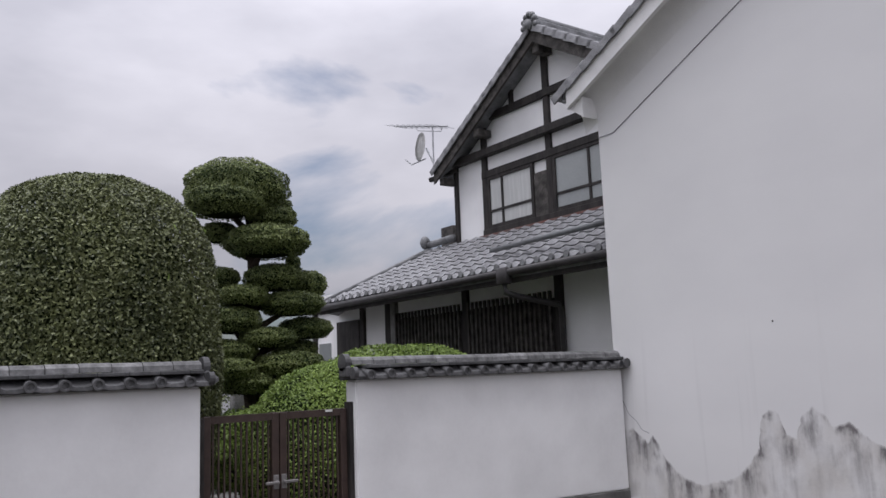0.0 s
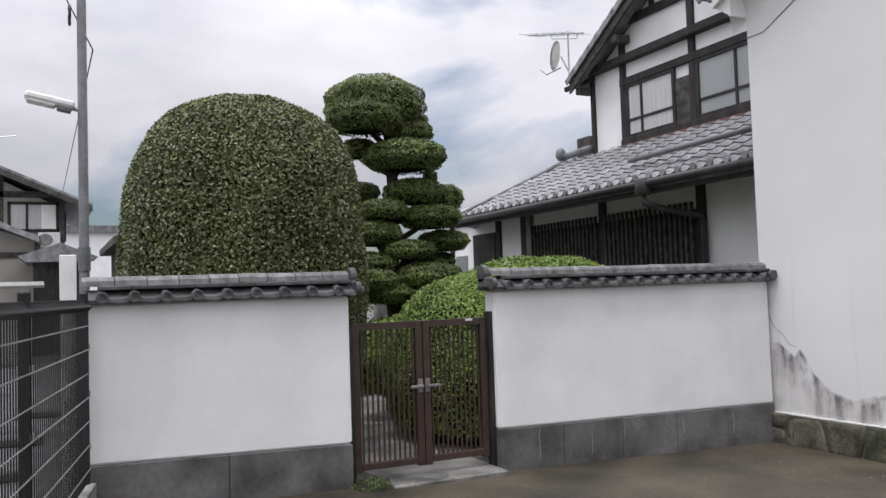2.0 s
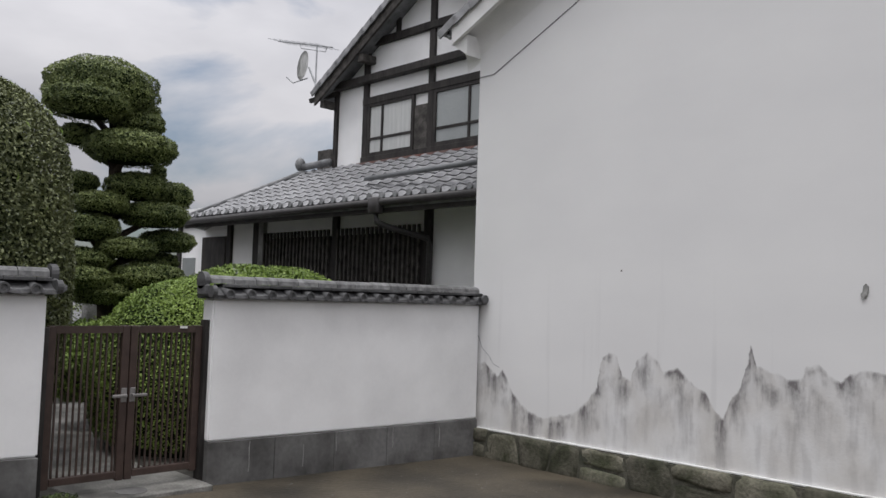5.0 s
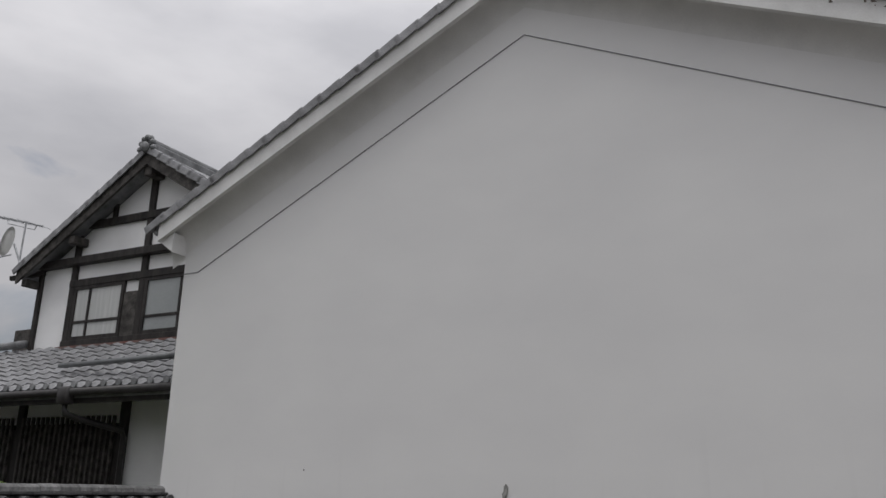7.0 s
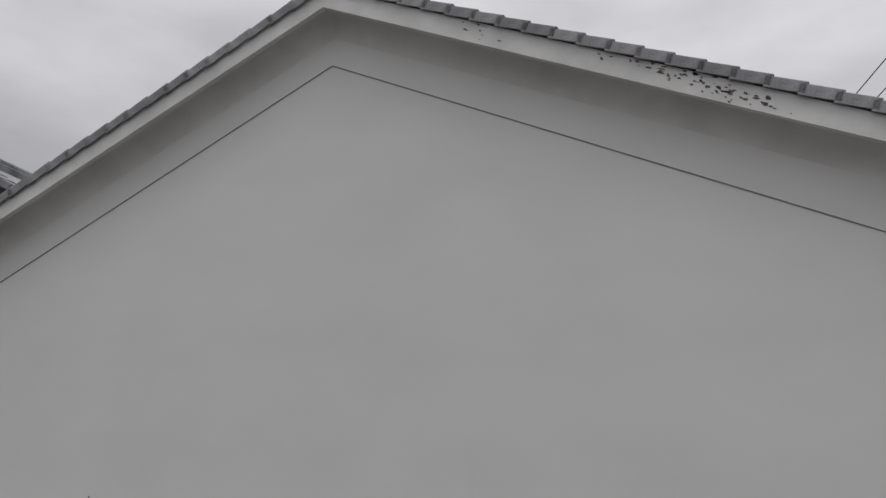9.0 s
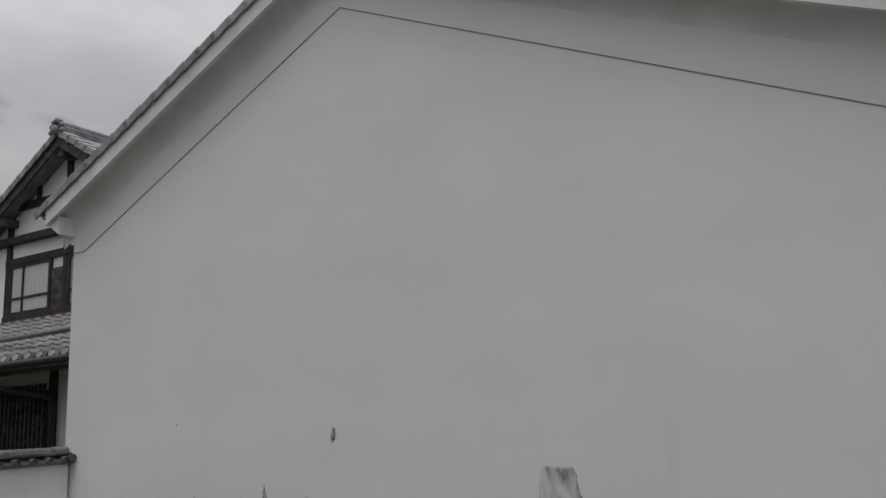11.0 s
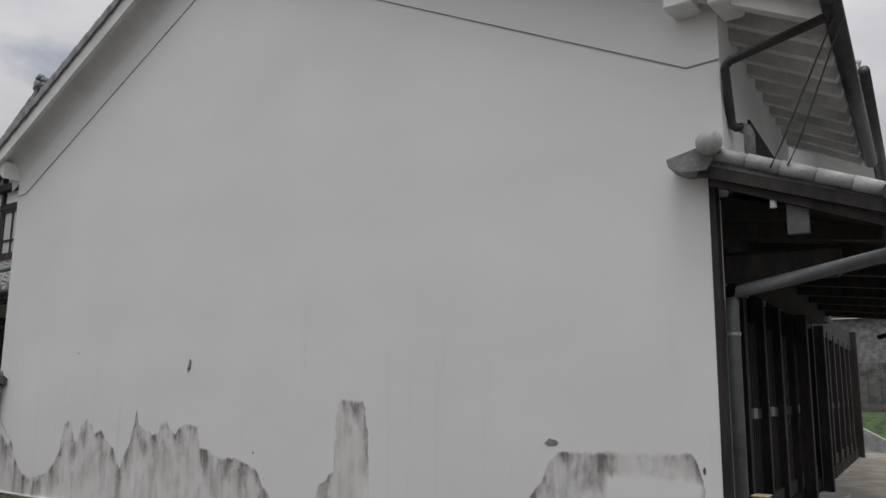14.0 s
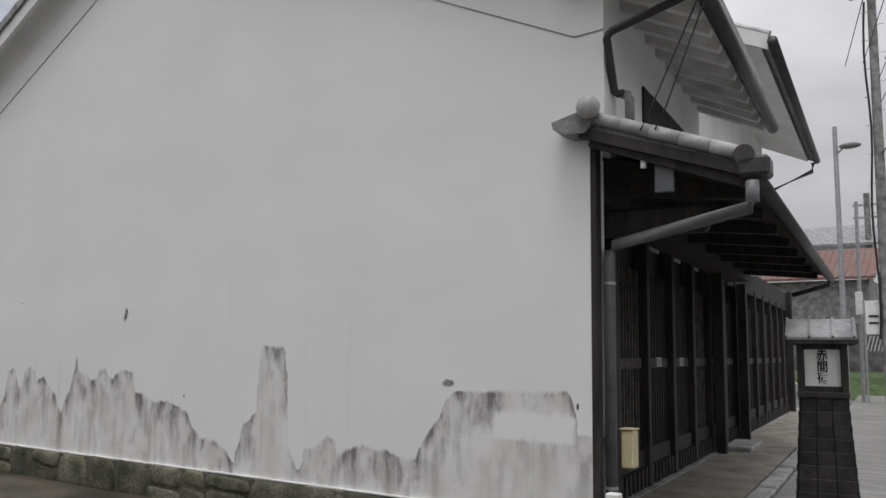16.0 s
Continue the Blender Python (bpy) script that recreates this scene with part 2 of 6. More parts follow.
    broad = noise_node(0.9, (0.8, 1, 1.5), 6)
    base = n.new("ShaderNodeValToRGB")
    base.color_ramp.elements[0].position, base.color_ramp.elements[0].color = 0.3, (0.715, 0.715, 0.715, 1)
    base.color_ramp.elements[1].position, base.color_ramp.elements[1].color = 0.7, (0.765, 0.765, 0.76, 1)
    l.new(broad, base.inputs["Fac"])
    coat = n.new("ShaderNodeMix")
    coat.data_type = "RGBA"
    l.new(warm, coat.inputs["Factor"])
    l.new(base.outputs["Color"], coat.inputs["A"])
    coat.inputs["B"].default_value = (0.60, 0.58, 0.55, 1)
    mix = n.new("ShaderNodeMix")
    mix.data_type = "RGBA"
    l.new(grey, mix.inputs["Factor"])
    l.new(coat.outputs["Result"], mix.inputs["A"])
    mix.inputs["B"].default_value = (0.19, 0.18, 0.182, 1)
    l.new(mix.outputs["Result"], b.inputs["Base Color"])
    bp = n.new("ShaderNodeBump")
    bp.inputs["Strength"].default_value, bp.inputs["Distance"].default_value = 0.5, 0.012
    grain = noise_node(35.0, (1, 1, 1), 3)
    l.new(math_node("MULTIPLY_ADD", inside, -0.15, math_node("MULTIPLY", grain, math_node("MULTIPLY_ADD", inside, 0.16, 0.05))), bp.inputs["Height"])
    l.new(bp.outputs["Normal"], b.inputs["Normal"])
    return m


def glass_material(name, color=(0.27, 0.29, 0.29), rough=0.08):
    m = material(name, color, rough, 0.05, 2, 0)
    m.node_tree.nodes["Principled BSDF"].inputs["Specular IOR Level"].default_value = 0.8
    return m


M = {
    "kura": plaster_wall_material(),
    "plaster": material("white plaster", (0.86, 0.86, 0.86), 0.9, 0.05, 1.2, 0.05, 40, spec=0.2),
    "garden_plaster": material("smooth white painted plaster", (0.83, 0.83, 0.83), 0.85, 0.05, 1.4, 0.06, 30, spec=0.2),
    "soffit_grey": material("weathered grey-white soffit boards", (0.68, 0.67, 0.65), 0.9, 0.14, 3, 0.1, spec=0.2),
    "soffit": material("grey-white lime soffit", (0.76, 0.76, 0.75), 0.9, 0.06, 2, 0.05, spec=0.2),
    "board": material("peeling white verge plaster", (0.74, 0.74, 0.73), 0.85, 0.07, 3, 0.15, spec=0.2),
    "peel": material("bare brown undercoat", (0.17, 0.145, 0.125), 0.95, 0.2, 9, 0.4),
    "line": material("dark shadow line and crack in plaster", (0.27, 0.265, 0.28), 0.9, 0.1),
    "tile": material("weathered grey roof tile", (0.225, 0.23, 0.235), 0.5, 0.22, 5, 0.15, 50, per_piece=0.28),
    "tile_light": material("pale silvery roof tile", (0.35, 0.35, 0.35), 0.55, 0.15, 6, 0.12, 60, per_piece=0.14),
    "roof_tile": material("mid-grey pantile", (0.27, 0.272, 0.28), 0.5, 0.2, 6, 0.12, 60, per_piece=0.2),
    "cap_tile": material("mossy dark grey cap tile", (0.09, 0.09, 0.092), 0.6, 0.2, 9, 0.3, 50, per_piece=0.3),
    "latch": material("dull grey gate latch", (0.21, 0.20, 0.195), 0.5, 0.15, 12, 0.05, metal=0.2),
    "cap_ridge": material("weathered grey ridge tile", (0.18, 0.18, 0.18), 0.65, 0.22, 12, 0.3, 40, tint=(0.09, 0.09, 0.09), per_piece=0.2),
    "timber": material("black-stained timber", (0.030, 0.026, 0.024), 0.7, 0.3, 9, 0.3, 40, stretch=(1, 1, 0.25)),
    "timber_grey": material("greyed dark timber", (0.078, 0.072, 0.066), 0.8, 0.3, 8, 0.3, 40),
    "gate": material("dark brown painted aluminium", (0.055, 0.036, 0.030), 0.45, 0.12, 12, 0.05),
    "steel": material("galvanised grey metal", (0.42, 0.43, 0.44), 0.4, 0.12, 9, 0.05, metal=0.6),
    "pipe": material("grey plastic drainpipe", (0.13, 0.137, 0.142), 0.45, 0.12, 7, 0.05),
    "gutter": material("dark brown gutter", (0.045, 0.042, 0.042), 0.45, 0.15, 8, 0.05),
    "fence": material("black coated fence steel", (0.014, 0.014, 0.014), 0.5, 0.1, 12, 0.0),
    "wire": material("bare grey fence wire", (0.25, 0.25, 0.24), 0.4, 0.1, 12, 0.0, metal=0.5),
    "cable": material("black cable", (0.02, 0.02, 0.02), 0.6, 0.1, 12, 0.0),
    "concrete": material("stained grey concrete block", (0.15, 0.148, 0.145), 0.9, 0.13, 2.6, 0.25, 22, tint=(0.062, 0.06, 0.058), per_piece=0.06),
    "mortar": material("dark weathered mortar", (0.095, 0.09, 0.072), 0.95, 0.3, 6, 0.6, 45, tint=(0.045, 0.048, 0.034)),
    "kerb": material("grey concrete kerb", (0.26, 0.26, 0.25), 0.9, 0.25, 4, 0.5, 50),
    "stone": material("mossy grey field stone", (0.125, 0.118, 0.092), 0.9, 0.32, 4, 0.9, 35, tint=(0.040, 0.044, 0.024), per_piece=0.35),
    "lamp_pole": material("dull grey painted pole", (0.20, 0.205, 0.21), 0.5, 0.12, 9, 0.05),
    "wet_slab": material("damp grey concrete slab", (0.21, 0.205, 0.19), 0.7, 0.3, 3, 0.4, 50),
    "slab": material("pale concrete slab", (0.36, 0.36, 0.35), 0.85, 0.2, 4, 0.4, 50),
    "lot": material("damp brown-grey concrete yard", (0.074, 0.062, 0.044), 0.55, 0.26, 1.1, 0.9, 30, tint=(0.022, 0.0195, 0.015)),
    "earth": material("grey-brown gravelly garden earth", (0.085, 0.08, 0.07), 0.95, 0.3, 5, 0.7, 50),
    "asphalt": material("grey asphalt", (0.14, 0.14, 0.142), 0.85, 0.25, 1.5, 0.5, 90),
    "walk": material("worn beige-grey concrete walk", (0.25, 0.23, 0.19), 0.6, 0.22, 2.5, 0.4, 30),
    # pale streaks put part of the wet street's sky reflection into the colour
    "paving": material("wet grey paving with streaky reflection in its colour", (0.27, 0.265, 0.255), 0.28, 0.28, 3, 0.3, 40, tint=(0.11, 0.108, 0.10), stretch=(0.5, 2.4, 1)),
    "grass": material("roadside grass", (0.05, 0.085, 0.025), 0.9, 0.3, 4, 0.7, 60),
    "glass": glass_material("grey window glass"),
    "curtain": material("net curtain behind glass", (0.50, 0.51, 0.50), 0.2, 0.07, 3, 0.0, 30, stretch=(5, 5, 0.2), spec=0.6),
    "bark": material("dark tree bark", (0.055, 0.042, 0.032), 0.95, 0.3, 12, 0.8, 40),
    # near-black green of the solid cores stands in for shade between the leaves
    "core": material("foliage core with inner shade in its colour", (0.022, 0.032, 0.014), 1.0, 0.3, 9, 0.9, 30, spec=0.0),
    "white_paint": material("white painted metal", (0.72, 0.72, 0.70), 0.5, 0.06, 6, 0.04),
    "cream": material("cream plastic", (0.60, 0.54, 0.34), 0.5, 0.08, 6, 0.04),
    "beige": material("beige rendered wall", (0.40, 0.38, 0.34), 0.9, 0.07, 1.5, 0.1, 40, spec=0.2),
    "rust": material("rusty red sheet roof", (0.13, 0.06, 0.05), 0.75, 0.4, 3, 0.2, 30, tint=(0.16, 0.12, 0.11)),
    "paper": material("white sign panel", (0.78, 0.78, 0.76), 0.6, 0.04, 5, 0.02),
    "ink": material("black ink", (0.015, 0.015, 0.015), 0.7, 0.1, 12, 0.0),
    "shingle": material("black timber shingle", (0.022, 0.019, 0.019), 0.65, 0.3, 8, 0.3, 40, per_piece=0.35),
    "camellia": leaf_material("glossy dark hedge leaves", (0.042, 0.054, 0.021), (0.198, 0.220, 0.093), 0.42),
    "holly": leaf_material("fine dark green leaves", (0.042, 0.064, 0.020), (0.225, 0.265, 0.088), 0.55),
    "azalea": leaf_material("fresh light green leaves", (0.085, 0.140, 0.026), (0.245, 0.340, 0.070), 0.5),
    "yellow": material("yellow sticker", (0.7, 0.5, 0.04), 0.6, 0.05),
    "rubber": material("black rubber", (0.02, 0.02, 0.02), 0.8, 0.1, 12, 0.0),
    "moss": leaf_material("low green weeds", (0.03, 0.05, 0.012), (0.10, 0.13, 0.04), 0.7),
}


# ---- builders ----
def thing(name, label, category, at=(0, 0, 0), group="", kind=""):
    ob = new(name)
    ob.location = at
    ob.empty_display_size = 0.2
    return tagged(ob, label, category, group, kind)


def under(ob, parent):
    ob.parent = parent
    if parent.type == "EMPTY":
        ob.matrix_parent_inverse = Matrix.Translation(-Vector(parent.location))
    return ob


def part(name, bm, mat, parent=None, label="", smooth=False, m=None, mats=()):
    me = bpy.data.meshes.new(name)
    bmesh.ops.recalc_face_normals(bm, faces=bm.faces)
    if m is not None:
        bm.transform(m)
    bm.to_mesh(me)
    bm.free()
    me.materials.append(M[mat])
    for k in mats:
        me.materials.append(M[k])
    if smooth:
        me.shade_smooth()
    ob = new(name, me)
    if parent is not None:
        under(ob, parent)
    return tagged(ob, label)


def box(bm, a, b, bevel=0.0):
    """A block between two corners."""
    a, b = Vector([min(p) for p in zip(a, b)]), Vector([max(p) for p in zip(a, b)])
    r = bmesh.ops.create_cube(bm, size=1)
    for v in r["verts"]:
        v.co = Vector([a[i] + (v.co[i] + 0.5) * (b[i] - a[i]) for i in range(3)])
    if bevel:
        es = list({ed for v in r["verts"] for ed in v.link_edges})
        bmesh.ops.bevel(bm, geom=es, offset=bevel, segments=1, affect="EDGES")
    return bm


def bar(bm, p, q, w, h, up=(0, 0, 1)):
    """A straight timber from p to q, w wide and h high, centred on its line."""
    p, q = Vector(p), Vector(q)
    d = (q - p).normalized()
    side = d.cross(Vector(up))
    side = side.normalized() if side.length > 1e-4 else Vector((1, 0, 0))
    top = side.cross(d).normalized()
    vs = [bm.verts.new(o + side * (sx * w / 2) + top * (sz * h / 2)) for o in (p, q) for sx, sz in ((-1, -1), (1, -1), (1, 1), (-1, 1))]
    for f in ((0, 1, 2, 3), (7, 6, 5, 4), (0, 4, 5, 1), (1, 5, 6, 2), (2, 6, 7, 3), (3, 7, 4, 0)):
        bm.faces.new([vs[i] for i in f])
    return bm


def tube(bm, pts, r, seg=10, r2=None):
    """A round pipe along points, tapering to r2."""
    pts = [Vector(p) for p in pts]
    rings = []
    for i, p in enumerate(pts):
        d = (pts[min(i + 1, len(pts) - 1)] - pts[max(i - 1, 0)]).normalized()
        ref = Vector((0, 0, 1)) if abs(d.z) < 0.9 else Vector((1, 0, 0))
        a = d.cross(ref).normalized()
        c = a.cross(d)
        rad = r if r2 is None else r + (r2 - r) * i / (len(pts) - 1)
        rings.append([bm.verts.new(p + (a * math.cos(t) + c * math.sin(t)) * rad) for t in (2 * math.pi * k / seg for k in range(seg))])
    for u, v in zip(rings, rings[1:]):
        for k in range(seg):
            bm.faces.new((u[k], u[(k + 1) % seg], v[(k + 1) % seg], v[k]))
    bm.faces.new(rings[0][::-1])
    bm.faces.new(rings[-1])
    return bm


def prism(bm, outline, d):
    """A flat outline (3D points) pushed along d."""
    d = Vector(d)
    lo = [bm.verts.new(p) for p in outline]
    hi = [bm.verts.new(Vector(p) + d) for p in outline]
    bm.faces.new(lo)
    bm.faces.new(hi[::-1])
    for i in range(len(lo)):
        j = (i + 1) % len(lo)
        bm.faces.new((lo[i], hi[i], hi[j], lo[j]))
    return bm


def ball(bm, at, size, sub=2):
    r = bmesh.ops.create_icosphere(bm, subdivisions=sub, radius=1)
    for v in r["verts"]:
        v.co = Vector([at[i] + v.co[i] * size[i] for i in range(3)])
    return bm


B = bmesh.new
rng = np.random.default_rng(7)


def blob_points(n, centre, size, power=1.0, floor=-1.0, lumps=0.06):
    """Points and outward ways on a rounded clump."""
    d = rng.normal(size=(n, 3))
    d /= np.linalg.norm(d, axis=1)[:, None]
    d = d[d[:, 2] > floor]
    k = 1.0 / (np.abs(d) ** (2 * power)).sum(axis=1) ** (1 / (2 * power))
    lump = 1 + lumps * np.sin(d[:, 0] * 9 + centre[0] * 7) * np.sin(d[:, 1] * 8 + centre[1] * 5) + lumps * 0.6 * np.sin(d[:, 2] * 11 + centre[2])
    p = d * (k * lump)[:, None] * np.array(size) + np.array(centre)
    nrm = d / np.array(size)
    nrm /= np.linalg.norm(nrm, axis=1)[:, None]
    return p, nrm


def leaves(p, nrm, length, width, spread=0.7, depth=0.06):
    """A folded leaf at each point, turned at random about the outward way."""
    n = len(p)
    way = nrm + rng.normal(scale=spread, size=(n, 3))
    way /= np.linalg.norm(way, axis=1)[:, None]
    ref = rng.normal(size=(n, 3))
    side = np.cross(way, ref)
    side /= np.linalg.norm(side, axis=1)[:, None]
    axis = np.cross(side, way)
    axis = axis * 0.85 + nrm * rng.uniform(-0.1, 0.7, (n, 1))
    axis /= np.linalg.norm(axis, axis=1)[:, None]
    ln = length * rng.uniform(0.7, 1.25, (n, 1))
    wd = width * rng.uniform(0.75, 1.2, (n, 1))
    o = p - nrm * (depth * rng.random((n, 1)))
    base, tip = o - axis * ln / 2, o + axis * ln / 2
    a, b = o + side * wd / 2 + way * wd * 0.12, o - side * wd / 2 + way * wd * 0.12
    v = np.stack([base, a, tip, b], axis=1).reshape(-1, 3)
    return v


def foliage(name, sets, mat, parent, label="", cores=()):
    v = np.concatenate(sets)
    n = len(v) // 4
    faces = np.arange(n * 4).reshape(n, 4)
    tris = np.concatenate([faces[:, [0, 1, 2]], faces[:, [0, 2, 3]]])
    me = bpy.data.meshes.new(name)
    verts, fs, idx = v.tolist(), tris.tolist(), [0] * (2 * n)
    # dark solids inside the crown; the inner shade is in their colour
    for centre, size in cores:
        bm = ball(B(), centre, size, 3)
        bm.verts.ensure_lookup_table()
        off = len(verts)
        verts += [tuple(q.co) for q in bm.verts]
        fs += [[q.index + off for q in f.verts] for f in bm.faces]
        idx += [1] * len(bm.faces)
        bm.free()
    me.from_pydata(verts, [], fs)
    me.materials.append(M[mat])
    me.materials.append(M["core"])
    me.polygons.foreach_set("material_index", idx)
    me.update()
    return tagged(under(new(name, me), parent), label)


def shared(name, me, parent, m):
    """One more piece on a shared mesh."""
    ob = new(name, me)
    under(ob, parent)
    ob.matrix_basis = m
    return ob


def mesh_of(name, bm, mat):
    me = bpy.data.meshes.new(name)
    bmesh.ops.recalc_face_normals(bm, faces=bm.faces)
    bm.to_mesh(me)
    bm.free()
    me.materials.append(M[mat])
    return me


def pan_tile(name, mat, w=0.29, length=0.30, high=0.05, thick=0.018):
    """A wavy pantile: x across, y down the slope, z out of it."""
    prof = [(0, 0.8), (0.10, 1.0), (0.22, 0.75), (0.36, 0.2), (0.58, 0.0), (0.82, 0.3), (1.0, 0.72)]
    bm = B()
    rows = []
    for y, lift in ((0, 0.0), (length, 0.022)):
        rows.append([[bm.verts.new((u * w, y, hgt * high + lift - d)) for u, hgt in prof] for d in (0, thick)])
    for i in range(len(prof) - 1):
        bm.faces.new((rows[0][0][i], rows[0][0][i + 1], rows[1][0][i + 1], rows[1][0][i]))
        bm.faces.new((rows[1][0][i], rows[1][0][i + 1], rows[1][1][i + 1], rows[1][1][i]))
    for k in (0, -1):
        bm.faces.new((rows[0][0][k], rows[1][0][k], rows[1][1][k], rows[0][1][k]))
    return mesh_of(name, bm, mat)


def frame_of(o, u, v):
    """A pose with x along u and y along v."""
    u, v = Vector(u).normalized(), Vector(v).normalized()
    w = u.cross(v).normalized()
    return Matrix.Translation(o) @ Matrix((u, v, w)).transposed().to_4x4()


def disc(bm, o, axis, r, depth, seg=16):
    axis = Vector(axis).normalized()
    return tube(bm, [Vector(o), Vector(o) + axis * depth], r, seg)

# ---- ground ----
FRONT = Matrix.Translation((9.62, 0, 0)) @ Matrix.Rotation(radians(6.7), 4, "Z")   # street front: x out, y along it
bm = B()
rows = [[bm.verts.new((x, y, -0.09 if x in (0.0, 8.0) and y in (-5.0, 0.3) else -0.02)) for y in (-400, -9, -5.0, 0.3, 1.5, 400)] for x in (-400, -0.5, 0.0, 8.0, 11.0, 400)]
for a, b in zip(rows, rows[1:]):
    for k in range(5):
        bm.faces.new((a[k], b[k], b[k + 1], a[k + 1]))
tagged(part("ground", bm, "asphalt"), "flat grey asphalt ground reaching the horizon", "ground", kind="structure")


def yard_height(x, y):
    """The yard falls towards the storehouse and rises to the street."""
    fall = (-0.055 + 0.031 * min(6.6, -y)) * max(0.0, min(1.0, (7.5 - x) / 3.5))
    rise = 0.144 * min(1, max(0, (x - 5.0) / 4.5)) if y > -2 else 0.0
    return 0.004 + fall + rise


bm = B()
cols = [-0.02, 1, 2, 3, 4, 5, 6, 7, 7.5, 8, 9, 9.6, 10.2, 11.3]
grid = [[bm.verts.new((x, y, yard_height(x, y))) for y in (-14, -9, -6.6, -5.5, -4.5, -3.5, -2.5, -1.5, -0.6, 0.2)] for x in cols]
for a, b in zip(grid, grid[1:]):
    for j in range(9):
        bm.faces.new((a[j], b[j], b[j + 1], a[j + 1]))
tagged(part("yard_floor", bm, "lot", smooth=True), "damp brown-grey concrete yard with puddle stains", "yard floor", kind="structure")
bm = box(B(), (-1.2, 0.2, -0.01), (0.60, 17.5, 0.16))
tagged(part("pavement", bm, "walk", m=FRONT), "grey concrete walkway along the dark shopfront", "pavement", kind="structure")
bm = box(B(), (0.82, -8.0, -0.01), (7.0, 60, 0.13))
tagged(part("road", bm, "paving", m=FRONT), "wet grey paved street with pale reflection streaks in its colour", "road", kind="structure")
edging = thing("edging_stones", "row of worn pale edging stones beside the walkway", "kerb", (10.2, 6, 0.1))
v = 0.2
while v < 17:
    w = rng.uniform(0.35, 0.7)
    bm = box(B(), (0.606 + rng.uniform(0, 0.01), v + 0.008, 0.0), (0.81 - rng.uniform(0, 0.03), v + w - 0.008, 0.15 + rng.uniform(0, 0.015)), 0.014)
    part("edging_stone", bm, "slab", edging, m=FRONT)
    v += w
bm = box(B(), (-12, -6.35, -0.02), (-0.02, 1.15, 0.085))
tagged(part("garden_ground", bm, "earth"), "bare brown earth of the walled garden", "ground", kind="structure")
bm = prism(B(), [(2.0, 27, 0.0), (2.0, 29, 0.75), (2.0, 34, 0.85), (2.0, 34, 0.0)], (9.0, 0, 0))
tagged(part("verge_grass", bm, "grass"), "strip of green grass beyond the street corner", "grass", kind="structure")

# ---- white storehouse: gable face in the plane y = 0 ----
RX, RZ, SL, SR = 4.35, 6.765, 0.487, 0.450          # ridge, and the slopes of its two sides
VY = -0.28                                          # face of the verge board


def under_roof(x):
    return RZ - (RX - x) * SL if x < RX else RZ - (x - RX) * SR


kura = thing("storehouse", "white plastered storehouse with grey tiled gable roof and damp-stained foot", "storehouse", (4.8, 0.3, 0))
bm = B()
face = [(0, 0, 0.22), (9.645, 0, 0.22), (9.645, 0, 2.98), (9.755, 0, 3.02), (9.755, 0, under_roof(9.755) + 0.05), (RX, 0, RZ + 0.05), (0, 0, under_roof(0) + 0.05)]
prism(bm, face, (0, 0.22, 0))
part("gable_wall", bm, "kura", kura, "white plaster gable with ragged grey damp stains")
bm = box(B(), (0.0, 0.22, 0.25), (0.22, 3.4, under_roof(0.1)))
part("side_wall", bm, "plaster", kura)
bm = prism(B(), [(0.22, 3.2, 0.25), (8.3, 3.2, 0.25), (8.3, 3.2, under_roof(8.3)), (RX, 3.2, RZ), (0.22, 3.2, under_roof(0.22))], (0, 0.2, 0))
part("rear_wall", bm, "plaster", kura)
# dark strip that follows the roof line: the plaster step's undercut shadow, as colour
pts = [(0.0, 4.195), (0.22, 4.195), (4.345, 6.243), (9.525, 3.784), (9.755, 3.795)]
bm = B()
for (x0, z0), (x1, z1) in zip(pts, pts[1:]):
    bar(bm, (x0, -0.002, z0), (x1, -0.002, z1), 0.008, 0.011, (0, -1, 0))
part("groove", bm, "line", kura, "thin dark strip drawn as the shadow of a plaster step below the gable eaves")
# hollow cove under the verge, curving from the wall up behind the board
for xe in (-0.20, 9.755):
    bm = B()
    rows = []
    for k in range(9):
        a = k / 8 * math.pi / 2
        y, dz = 0.004 + (VY + 0.045) * (1 - math.cos(a)), -0.27 + 0.36 * math.sin(a)
        rows.append([bm.verts.new((x, y, under_roof(x) + dz)) for x in (RX, xe)])
    for u, v in zip(rows, rows[1:]):
        bm.faces.new((u[0], u[1], v[1], v[0]))
    part("verge_soffit", bm, "soffit", kura, smooth=True)
for xe in (-0.20, 10.45):
    bm = B()
    z0 = under_roof(xe)
    prism(bm, [(RX, VY, RZ), (xe, VY, z0), (xe, VY, z0 + 0.225), (RX, VY, RZ + 0.225)], (0, 0.05, 0))
    part("verge_board", bm, "board", kura, "white plastered verge board, flaking in places")
    bm = prism(B(), [(RX, VY + 0.05, RZ + 0.20), (xe, VY + 0.05, z0 + 0.20), (xe, VY + 0.05, z0 + 0.29), (RX, VY + 0.05, RZ + 0.29)], (0, 3.85, 0))
    for v in bm.verts:
        if xe > RX and v.co.x > 10 and v.co.y > 1:
            v.co.x -= 0.44
    part("roof", bm, "tile", kura, "grey tiled roof slope")
bm = B()
prism(bm, [(-0.198, VY + 0.052, under_roof(-0.2)), (0.0, VY + 0.052, under_roof(0.0)), (0.0, VY + 0.052, 4.41), (-0.10, VY + 0.052, 4.48)], (0, 3.7, 0))
part("eaves_cornice", bm, "soffit", kura)
